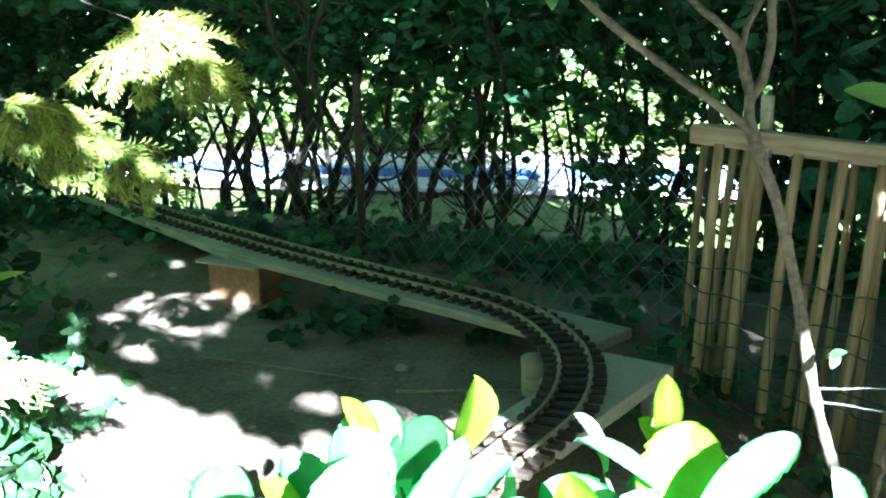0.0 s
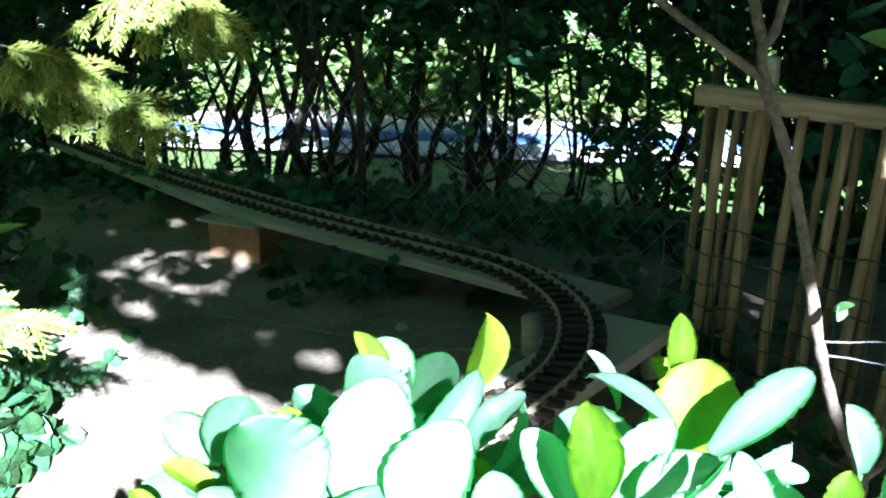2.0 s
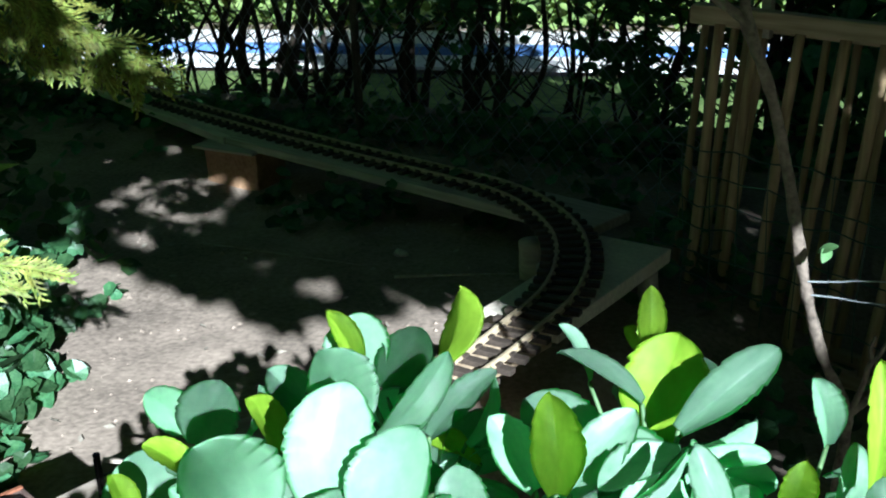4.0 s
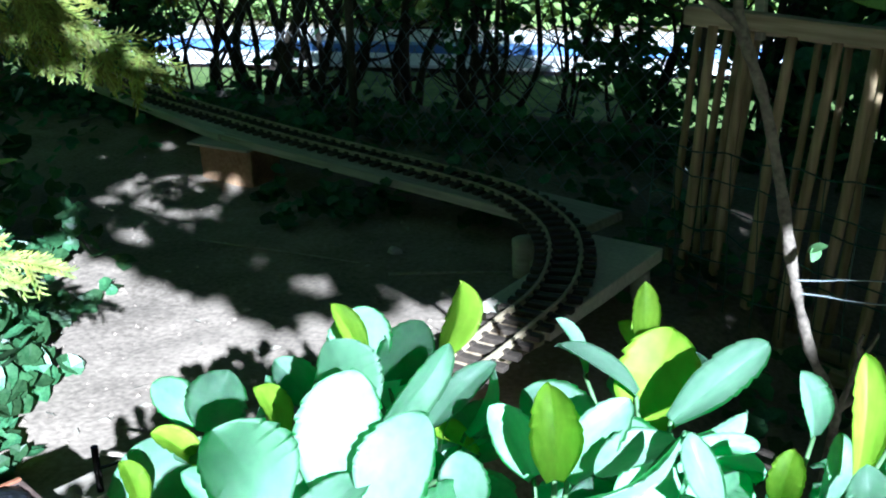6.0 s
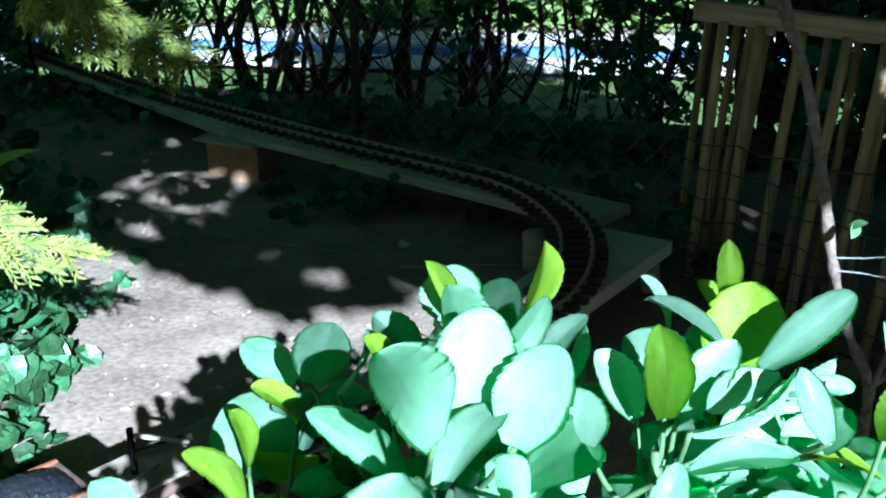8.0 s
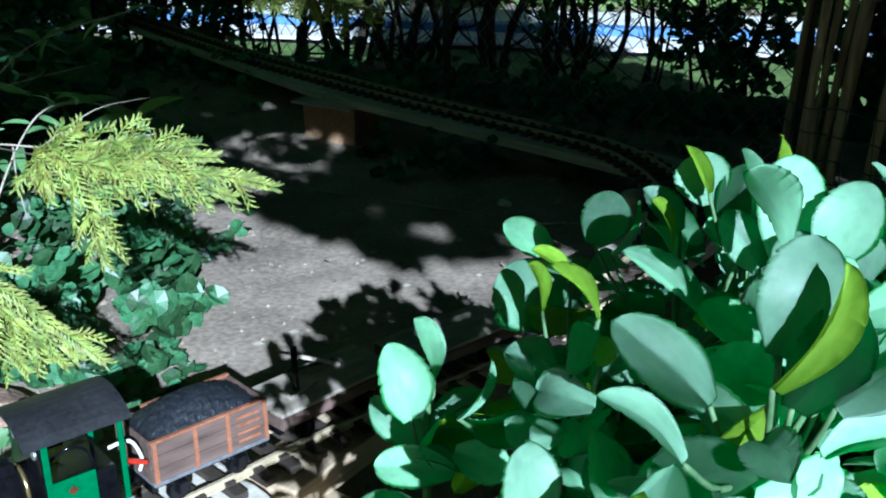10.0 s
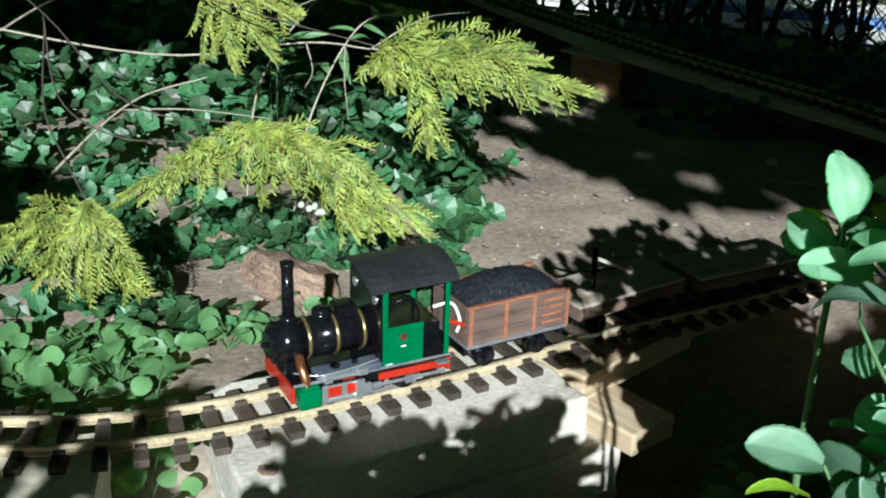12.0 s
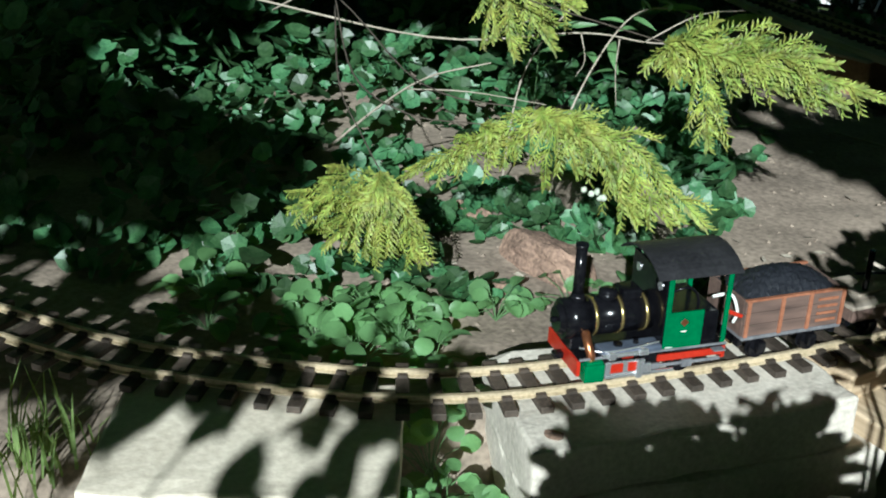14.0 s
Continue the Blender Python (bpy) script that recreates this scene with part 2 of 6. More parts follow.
def ground_z(x, y):
    """Soil level: a terrace behind the near track, lower on the camera's side."""
    off = (x + 0.27) * 0.72 - (y - 1.738) * 0.69
    z = 0.10 - 0.10 * fall(off - 0.02)
    z += 0.012 * noise.noise(Vector((x * 2.1, y * 2.1, 0.3))) + 0.006 * noise.noise(Vector((x * 9, y * 9, 4.0)))
    z -= 0.035 * math.exp(-((x + 0.70) ** 2 + (y - 3.62) ** 2) / 0.16)
    edge = 4.45 - 0.3 * min(max(x, -8.0), 8.0)
    if y > edge:
        z -= 1.0 * min((y - edge) / 3.2, 1.0)
    return z


def build_ground():
    xs = np.concatenate([[-400, -120, -40, -16, -8, -5], np.arange(-3.4, 1.8, 0.035), [2.4, 3.2, 4, 5.5, 8, 16, 40, 120, 400]])
    ys = np.concatenate([[-400, -120, -40, -12, -5, -2], np.arange(-0.6, 5.4, 0.035), [5.8, 6.2, 6.6, 7, 7.5, 8, 8.6, 9, 12, 20, 40, 120, 400]])
    verts = []
    for y in ys:
        for x in xs:
            z = ground_z(x, y)
            if -3.4 <= x <= 1.8 and -0.6 <= y <= 5.4:
                z += 0.006 * noise.noise(Vector((x * 11, y * 11, 1.0)))
            verts.append((float(x), float(y), float(z)))
    w = len(xs)
    faces = [(j * w + i, j * w + i + 1, (j + 1) * w + i + 1, (j + 1) * w + i) for j in range(len(ys) - 1) for i in range(w - 1)]
    ob = raw("ground", verts, faces, SOIL, smooth=True)
    tagged(ob, "bare brown garden soil with crumbs and small litter", "ground", kind="structure")


build_ground()

# ---------------------------------------------------------------- railway

BASE = 0.20          # top of the boards that carry the track
GAUGE = 0.064
TRACK = smooth_line([(-2.75, 5.85, 0), (-2.15, 5.22, 0), (-1.25, 4.31, 0), (-0.73, 3.85, 0), (-0.436, 3.61, 0), (-0.03, 3.305, 0), (0.116, 3.175, 0), (0.20, 3.04, 0),
                     (0.258, 2.87, 0), (0.268, 2.70, 0), (0.244, 2.54, 0), (0.19, 2.405, 0), (0.096, 2.21, 0), (-0.08, 1.965, 0), (-0.272, 1.738, 0), (-0.39, 1.575, 0),
                     (-0.562, 1.368, 0), (-0.655, 1.272, 0), (-0.748, 1.203, 0), (-0.857, 1.148, 0), (-0.987, 1.095, 0), (-1.147, 1.05, 0), (-1.6, 1.0, 0)], 10)
LENGTHS = [0.0]
for a, b in zip(TRACK, TRACK[1:]):
    LENGTHS.append(LENGTHS[-1] + (b - a).length)


def on_track(s):
    """Place and heading (radians) at a length along the track."""
    i = min(max(int(np.searchsorted(LENGTHS, s)) - 1, 0), len(TRACK) - 2)
    f = (s - LENGTHS[i]) / (LENGTHS[i + 1] - LENGTHS[i])
    a, b = TRACK[i], TRACK[i + 1]
    h0 = TRACK[max(i - 2, 0)]
    h1 = TRACK[min(i + 3, len(TRACK) - 1)]
    return a.lerp(b, f), math.atan2((h1 - h0).y, (h1 - h0).x)


def build_track():
    thing = anchor("railway_track", pose(-0.39, 1.575, BASE), "brass-railed model railway track on dark brown plastic sleepers", "railway track")
    profile = [(-0.006, 0.0), (0.006, 0.0), (0.006, 0.0015), (0.0018, 0.0028), (0.0018, 0.0066), (0.0033, 0.0075), (0.0033, 0.0100), (0.0024, 0.0106), (-0.0024, 0.0106),
               (-0.0033, 0.0100), (-0.0033, 0.0075), (-0.0018, 0.0066), (-0.0018, 0.0028), (-0.006, 0.0015)]
    inv = thing.matrix_world.inverted()
    for sign in (-1, 1):
        verts, faces = [], []
        steps = int(LENGTHS[-1] / 0.02)
        for k in range(steps + 1):
            p, h = on_track(LENGTHS[-1] * k / steps)
            out = Vector((-math.sin(h), math.cos(h), 0))
            for u, v in profile:
                q = p + out * (sign * GAUGE / 2 + u) + Vector((0, 0, BASE + 0.0085 + v))
                verts.append(inv @ q)
        n = len(profile)
        for k in range(steps):
            for j in range(n):
                faces.append((k * n + j, k * n + (j + 1) % n, (k + 1) * n + (j + 1) % n, (k + 1) * n + j))
        raw("rail", verts, faces, BRASS, thing)
    bm = bmesh.new()
    add_box(bm, (0.018, 0.128, 0.010), (0, 0, 0.005), bevel=0.0012)
    for sign in (-1, 1):
        for inner in (-1, 1):
            add_box(bm, (0.013, 0.007, 0.0055), (0, sign * GAUGE / 2 + inner * 0.0062, 0.0118))
    first = part("sleeper", bm, SLEEPER, thing)
    me = first.data
    count = int(LENGTHS[-1] / 0.0425)
    for k in range(count):
        p, h = on_track((k + 0.5) * 0.0425)
        ob = first if k == 0 else new("sleeper", me)
        ob.parent = thing
        ob.matrix_local = inv @ pose(p.x, p.y, BASE, 0, 0, math.degrees(h) + random.uniform(-1.5, 1.5))
    return thing


build_track()


def board(name, a, b, width, thick, mat, label, category="board", top=BASE, group="", lift=0.0):
    """A plank between two points of its centre line."""
    a, b = Vector(a), Vector(b)
    mid, run = (a + b) / 2, b - a
    ob = part(name, timber(run.length, width, thick), mat)
    ob.matrix_world = pose(mid.x, mid.y, top + lift, 0, 0, math.degrees(math.atan2(run.y, run.x)))
    return tagged(ob, label, category, group)


board("trackbed_plank", (-2.632, 5.708), (-0.712, 3.778), 0.168, 0.024, PLANK, "long weathered softwood plank carrying the track along the hedge", "plank", group="trackbed planks")
board("trackbed_plank", (-0.745, 3.808), (0.35, 3.0), 0.158, 0.024, PLANK, "weathered softwood plank carrying the track, cut end jutting past the bend", "plank", BASE - 0.001, "trackbed planks")
board("trackbed_plank", (0.40, 2.865), (0.175, 2.455), 0.165, 0.030, PALE_STONE, "pale wide board lying under the tight bend of the track", "plank", BASE - 0.003, "trackbed planks")
board("trackbed_plank", (0.205, 2.455), (-0.245, 1.80), 0.078, 0.045, FRESH, "sawn pine beam under the straight track", "plank", BASE - 0.002, "trackbed planks")
board("trackbed_plank", (-0.19, 1.86), (-0.30, 1.63), 0.10, 0.040, FRESH, "short sawn pine beam butting on the concrete slab", "plank", BASE - 0.006, "trackbed planks")
board("cross_bearer", (-0.545, 1.80), (-0.152, 1.59), 0.085, 0.034, FRESH, "sawn pine cross bearer lying under the track beams", "beam", BASE - 0.043)


def rough_block(size, seed, chip=0.006, cuts=7):
    """A cast block with chipped edges, top at z = 0."""
    bm = box(size, (0, 0, -size[2] / 2))
    bmesh.ops.subdivide_edges(bm, edges=bm.edges[:], cuts=cuts, use_grid_fill=True)
    sharp = [e for e in bm.edges if len(e.link_faces) == 2 and e.calc_face_angle() > 1.0]
    bmesh.ops.bevel(bm, geom=sharp, offset=0.005, segments=2, affect="EDGES", profile=0.6)
    for v in bm.verts:
        edge = sum(abs(abs(c) - s / 2) < 0.012 for c, s in zip((v.co.x, v.co.y, v.co.z + size[2] / 2), size))
        k = chip * (0.25 if edge < 2 else 1.0)
        v.co += noise.noise_vector(v.co * 26 + Vector((seed, 0, 0))) * k
        if v.co.z > -0.004 and edge < 2:
            v.co.z = min(v.co.z, 0.0)
    return bm


bm = rough_block((0.474, 0.24, 0.075), 3.0, cuts=9)
for v in bm.verts:
    v.co.x += 0.12 * (v.co.y + 0.12) * max(-v.co.x / 0.24, 0)
slab = part("concrete_slab", bm, CONCRETE)
slab.matrix_world = pose(-0.476, 1.442, BASE - 0.0005, 0, 0, 50.7)
tagged(slab, "pale grey concrete slab with chipped edges under the track", "concrete slab")
bm = rough_block((0.53, 0.232, 0.13), 6.0, 0.008, 8)
for v in bm.verts:
    v.co.x += 0.12 * (v.co.y + 0.12) * max(-v.co.x / 0.24, 0)
slab = part("footing_block", bm, CONCRETE)
slab.matrix_world = pose(-0.452, 1.460, BASE - 0.0775, 0, 0, 50.2)
tagged(slab, "rough concrete footing block beneath the slab", "concrete block")
for k, (x, y, r) in enumerate(((-0.205, 1.47, 0.045), (-0.175, 1.42, 0.034), (-0.235, 1.41, 0.03))):
    bm = bmesh.new()
    bmesh.ops.create_icosphere(bm, subdivisions=2, radius=r)
    for v in bm.verts:
        v.co *= 1 + 0.4 * noise.noise(v.co * 22 + Vector((k, 3, 0)))
        v.co.z *= 0.7
    ob = part("rubble_lump", bm, CONCRETE)
    ob.location = (x, y, ground_z(x, y) + 0.012 + (0.05 if k == 0 else 0.0))
    tagged(ob, "broken lump of pale concrete beside the slab", "rubble", "rubble by the slab")
bm = bmesh.new()
bmesh.ops.create_icosphere(bm, subdivisions=2, radius=0.011)
for v in bm.verts:
    v.co = Vector((v.co.x * 1.2 * (1 + 0.5 * noise.noise(v.co * 90)), v.co.y * (1 + 0.5 * noise.noise(v.co * 70)), v.co.z * 0.12))
ob = part("red_leaf", bm, ROCK)
ob.location = (-0.532, 1.235, BASE + 0.001)
tagged(ob, "small dry reddish leaf lying on the concrete slab", "leaf")
bm = rough_block((0.36, 0.25, 0.12), 9.0, 0.004)
slab = part("stone_slab", bm, PALE_STONE)
slab.matrix_world = pose(-0.835, 1.03, BASE - 0.0005, 0, 0, 32)
tagged(slab, "cream stone slab dappled with shade under the curving track", "stone slab")


def build_support():
    thing = anchor("plank_support", pose(-0.715, 3.735, 0.045, 0, 0, -24), "terracotta block with a thin wooden cap under the plank joint", "support")
    part("block", rough_block((0.20, 0.13, 0.13), 4.0, 0.004, 5), BRICK, thing, "worn terracotta block").location = (0, 0, 0.13)
    part("cap", timber(0.23, 0.16, 0.008, 0.001, 4, 0.001), PLANK, thing, "thin weathered wooden cap").location = (-0.012, -0.006, 0.1335)


build_support()


def stump(x, y, r, h, seed, label):
    bm = bmesh.new()
    add_cyl(bm, r, r * 0.95, h, (0, 0, h / 2), seg=18)
    bmesh.ops.subdivide_edges(bm, edges=[e for e in bm.edges if abs((e.verts[0].co - e.verts[1].co).z) > h * 0.5], cuts=5)
    bmesh.ops.bevel(bm, geom=[e for e in bm.edges if len(e.link_faces) == 2 and e.calc_face_angle() > 1.0], offset=0.004, segments=2, affect="EDGES")
    for v in bm.verts:
        v.co += noise.noise_vector(v.co * 30 + Vector((seed, 0, 0))) * 0.004
    ob = part("log_stump", bm, PLANK, smooth=True)
    ob.location = (x, y, ground_z(x, y) - 0.01)
    return tagged(ob, label, "log", "logs propping the bend")


stump(0.178, 2.915, 0.027, 0.098, 1, "upright weathered log propping the bend of the track")
stump(0.425, 2.79, 0.022, 0.172 - ground_z(0.425, 2.79), 8, "short pale log beneath the end of the board")
stump(0.215, 2.80, 0.024, 0.08, 5, "short weathered log propping the bend of the track")

# ---------------------------------------------------------------- slatted crate beside the bend


def build_crate():
    a, b = Vector((0.51, 2.89, 0)), Vector((0.95, 2.45, 0))
    run = (b - a).normalized()
    back = Vector((-run.y, run.x, 0))
    if back.x < 0:
        back = -back
    heading = math.degrees(math.atan2(run.y, run.x))
    thing = anchor("slatted_crate", pose(a.x, a.y, 0.0), "weathered wooden slatted crate leaning a little, wrapped with green netting", "crate")
    inv = thing.matrix_world.inverted()
    top, low = 0.655, 0.0
    length = (b - a).length

    def rail(z, off, thick, width, start, extra=0.02):
        ob = part("rail", timber(length + extra * 2, thick, width, 0.004), FRESH, thing)
        mid = a + run * (length / 2 + start) + back * off
        ob.matrix_local = inv @ pose(mid.x, mid.y, z, 0, 0, heading)

    rail(top + 0.036, 0.0, 0.030, 0.034, 0.015)
    rail(low + 0.035, 0.0, 0.028, 0.04, -0.065)
    rail(top + 0.018, 0.07, 0.022, 0.036, -0.02, 0.05)
    rail(low + 0.035, 0.07, 0.022, 0.04, -0.085, 0.05)
    # The slats lean together: each foot stands a little along from its head.
    for off, spots, r in ((0.0, (0.059, 0.144, 0.235, 0.328, 0.408, 0.50, 0.58), 0.0112), (0.07, (-0.033, 0.04, 0.071, 0.108, 0.247, 0.314, 0.39, 0.46, 0.54), 0.0088)):
        for k, s in enumerate(spots):
            foot = a + run * (s - 0.066 + random.uniform(-0.006, 0.006)) + back * off + Vector((0, 0, low + 0.004))
            head = a + run * s + back * off + Vector((0, 0, top - (0.02 if off else 0.0) + random.uniform(0.0, 0.012)))
            line = [foot.lerp(head, f) + run * (0.003 * math.sin(5 * f + k)) for f in np.linspace(0, 1, 7)]
            ob = part("slat", tube([inv @ p for p in line], (r, r * random.uniform(0.85, 1.0)), 10, 0.08), POLE, thing, smooth=True)
    peg = a + run * 0.146 + back * 0.024
    part("post", box((0.022, 0.014, 0.12), inv @ Vector((peg.x, peg.y, top + 0.04)), (0, 0, heading), 0.002), PLANK, thing, "grey upright stub")


build_crate()


def build_netting():
    """Loose green garden wire round the foot of the crate."""
    a, b = Vector((0.47, 2.87, 0)), Vector((0.95, 2.39, 0))
    thing = anchor("garden_netting", Matrix.Translation(a), "loose green wire netting round the foot of the crate", "netting")
    for k in range(6):
        z = 0.16 + 0.055 * k
        pts = [a.lerp(b, f) - a + Vector((-0.03 + 0.014 * noise.noise(Vector((f * 6, k, 0))), -0.01, z + 0.05 * (f - 0.3) * (k % 2) - 0.03 * f + 0.016 * noise.noise(Vector((f * 9, k, 5))))) for f in np.linspace(0, 1, 26)]
        part("wire", tube(pts, (0.0016, 0.0016), 5), WIRE, thing)
    for k in range(11):
        f = k / 10
        foot = a.lerp(b, f) - a + Vector((-0.028, -0.008, 0.09))
        pts = [foot + Vector((0.012 * noise.noise(Vector((k, h * 5, 2))), 0, h)) for h in np.linspace(0, 0.34, 9)]
        part("upright_wire", tube(pts, (0.0013, 0.0013), 5), WIRE, thing)


build_netting()

# ---------------------------------------------------------------- sapling


def leaf_mesh(name, length, width, mat, fold=0.25, curl=0.3, notch=0.0, wide_at=0.5, thick=0.0, rows=8, teeth=0.0, blunt=0.75):
    """A leaf along +y from the origin, face up +z."""
    bm = bmesh.new()
    grid = []
    for i in range(rows + 1):
        t = i / rows
        w = math.sin(math.pi * t ** (math.log(0.5) / math.log(wide_at))) ** blunt
        w = max(w, 0.02) * width / 2 * (1 + teeth * math.sin(i * 2.9))
        if i == 0:
            w = width * 0.05
        if i == rows:
            w = width * 0.04
        z = -curl * length * (t - 0.35) ** 2
        row = []
        for u in (-1, -0.55, 0, 0.55, 1):
            row.append(bm.verts.new((u * w, t * length, z + fold * abs(u) * w)))
        grid.append(row)
    for a, b in zip(grid, grid[1:]):
        for k in range(4):
            bm.faces.new((a[k], a[k + 1], b[k + 1], b[k]))
    if thick:
        got = bmesh.ops.solidify(bm, geom=bm.faces[:], thickness=thick)
    me = bpy.data.meshes.new(name)
    bm.normal_update()
    bm.to_mesh(me)
    bm.free()
    for p in me.polygons:
        p.use_smooth = True
    me.materials.append(mat)
    return me


def leaf_pose(base, tip, face, twist=0.0):
    """Pose and length of a leaf from base to tip whose face turns to the given way."""
    y = Vector(tip) - Vector(base)
    length = y.length
    y.normalize()
    z = Vector(face) - y * y.dot(Vector(face))
    z.normalize()
    z = Matrix.Rotation(radians(twist), 3, y) @ z
    x = y.cross(z)
    return Matrix((x, y, z)).transposed().to_4x4(), length


def build_sapling():
    thing = anchor("sapling", pose(0.62, 1.62, 0.0), "young bare-stemmed tree with grey-brown bark", "sapling")
    inv = thing.matrix_world.inverted()

    def limb(name, pts, r, seg=9):
        line = smooth_line([inv @ Vector(p) for p in pts], 7)
        return part(name, tube(line, (r[0] * 1.3, r[1] * 1.3), seg, 0.35), BARK, thing, smooth=True)

    limb("trunk", [(0.56, 1.60, -0.01), (0.53, 1.57, 0.25), (0.519, 1.555, 0.422), (0.521, 1.555, 0.483), (0.518, 1.555, 0.52), (0.497, 1.555, 0.563), (0.482, 1.553, 0.607), (0.468, 1.55, 0.66), (0.452, 1.538, 0.729), (0.431, 1.531, 0.805), (0.407, 1.527, 0.867), (0.405, 1.528, 0.895)], (0.0046, 0.0036))
    limb("branch", [(0.408, 1.527, 0.866), (0.377, 1.526, 0.888), (0.352, 1.529, 0.906), (0.308, 1.532, 0.94), (0.275, 1.538, 0.969), (0.183, 1.563, 1.059)], (0.0032, 0.0020))
    limb("branch", [(0.406, 1.528, 0.891), (0.401, 1.531, 0.91), (0.395, 1.535, 0.932), (0.379, 1.541, 0.95), (0.36, 1.548, 0.967), (0.305, 1.567, 1.029)], (0.0036, 0.0023))
    limb("branch", [(0.397, 1.535, 0.928), (0.403, 1.542, 0.947), (0.414, 1.55, 0.968), (0.442, 1.572, 1.034)], (0.0026, 0.0018))
    limb("branch", [(0.405, 1.528, 0.889), (0.415, 1.531, 0.907), (0.421, 1.536, 0.937), (0.42, 1.537, 0.968), (0.429, 1.548, 1.061)], (0.0029, 0.0026))
    limb("branch", [(0.519, 1.555, 0.512), (0.535, 1.555, 0.529), (0.558, 1.556, 0.556), (0.60, 1.56, 0.61)], (0.0046, 0.003))
    limb("branch", [(0.524, 1.553, 0.518), (0.530, 1.55, 0.545), (0.534, 1.55, 0.565), (0.541, 1.55, 0.574), (0.549, 1.55, 0.594)], (0.0022, 0.0013))
    limb("twig", [(0.536, 1.55, 0.566), (0.533, 1.549, 0.580), (0.536, 1.549, 0.592)], (0.0018, 0.0012), 5)
    for ends in ([(0.471, 1.549, 0.642), (0.498, 1.544, 0.644), (0.523, 1.542, 0.646), (0.62, 1.535, 0.646)], [(0.474, 1.549, 0.63), (0.498, 1.543, 0.63), (0.525, 1.542, 0.626), (0.62, 1.533, 0.620)]):
        part("tie_wire", tube(smooth_line([inv @ Vector(p) for p in ends], 5), (0.0009, 0.0009), 6), GALV, thing, "thin pale wire tied to the stem", smooth=True)
    me = leaf_mesh("leaf", 1.0, 0.5, COVER, 0.2, 0.25, wide_at=0.5)
    for base, tip in (((0.486, 1.382, 0.9), (0.444, 1.381, 0.915)), ((0.54, 1.468, 0.885), (0.495, 1.478, 0.898)), ((0.245, 1.521, 0.989), (0.252, 1.508, 0.963)), ((0.473, 1.517, 0.681), (0.486, 1.506, 0.691)), ((0.483, 1.52, 0.686), (0.476, 1.505, 0.677))):
        m, length = leaf_pose(base, tip, (0.3, -0.6, 0.7))
        ob = new("leaf", me)
        ob.parent = thing
        ob.matrix_local = inv @ Matrix.Translation(base) @ m @ Matrix.Diagonal((length, length, length, 1))


build_sapling()

# ---------------------------------------------------------------- stonecrop plants in front of the camera

# Rows: base of the leaf, tip of the leaf, breadth, twist in degrees.
SEDUM_A = [
    (0.197, 0.963, 0.783, 0.2, 0.976, 0.833, 0.031, 0),
    (0.187, 1.017, 0.777, 0.185, 1.027, 0.821, 0.03, 75),
    (0.189, 0.911, 0.812, 0.172, 0.914, 0.844, 0.028, 35),
    (0.188, 0.971, 0.778, 0.169, 0.972, 0.805, 0.023, 0),
    (0.214, 0.947, 0.791, 0.227, 0.956, 0.828, 0.029, -15),
    (0.152, 1.053, 0.751, 0.141, 1.057, 0.783, 0.011, 60),
    (0.119, 1.087, 0.737, 0.136, 1.094, 0.768, 0.02, 100),
    (0.109, 1.073, 0.748, 0.12, 1.08, 0.778, 0.029, 0),
    (0.081, 1.153, 0.708, 0.051, 1.152, 0.732, 0.023, 0),
    (0.159, 1.097, 0.749, 0.137, 1.098, 0.775, 0.021, 0),
]
SEDUM_B = [
    (0.176, 1.119, 0.766, 0.161, 1.122, 0.795, 0.015, 20),
    (0.179, 1.133, 0.755, 0.169, 1.137, 0.786, 0.032, -20),
    (0.186, 1.131, 0.748, 0.205, 1.139, 0.778, 0.027, 10),
    (0.211, 1.153, 0.753, 0.222, 1.162, 0.792, 0.021, 65),
    (0.19, 1.069, 0.753, 0.226, 1.082, 0.791, 0.013, 40),
    (0.213, 1.091, 0.746, 0.241, 1.1, 0.778, 0.015, -10),
    (0.228, 1.109, 0.733, 0.244, 1.118, 0.768, 0.017, 110),
    (0.234, 1.115, 0.718, 0.21, 1.112, 0.733, 0.01, 60),
]
SEDUM_C = [
    (0.082, 1.099, 0.683, 0.058, 1.105, 0.72, 0.054, 0),
    (0.082, 1.049, 0.715, 0.075, 1.053, 0.744, 0.01, 40),
    (0.096, 1.094, 0.715, 0.074, 1.094, 0.737, 0.012, 50),
    (0.114, 0.94, 0.762, 0.093, 0.941, 0.788, 0.013, 30),
    (0.094, 0.949, 0.728, 0.072, 0.945, 0.741, 0.025, 0),
    (0.048, 0.942, 0.704, 0.067, 0.948, 0.731, 0.008, 70),
    (0.089, 0.938, 0.734, 0.101, 0.93, 0.728, 0.015, 10),
    (0.116, 0.891, 0.763, 0.118, 0.891, 0.777, 0.01, 10),
    (0.103, 0.912, 0.747, 0.107, 0.915, 0.772, 0.017, 40),
    (0.166, 0.997, 0.74, 0.125, 0.999, 0.774, 0.019, 10),
]
SEDUM_D = [
    (0.273, 1.009, 0.771, 0.27, 1.017, 0.809, 0.02, 10),
    (0.291, 1.053, 0.762, 0.26, 1.052, 0.788, 0.029, 0),
    (0.278, 1.011, 0.77, 0.302, 1.02, 0.802, 0.019, -10),
    (0.319, 1.013, 0.789, 0.287, 1, 0.782, 0.015, 150),
    (0.279, 0.974, 0.785, 0.32, 0.98, 0.804, 0.011, 80),
    (0.264, 1.036, 0.755, 0.247, 1.04, 0.787, 0.018, 25),
    (0.241, 0.992, 0.766, 0.238, 0.995, 0.791, 0.02, 0),
    (0.218, 0.908, 0.79, 0.21, 0.908, 0.809, 0.018, 40),
]
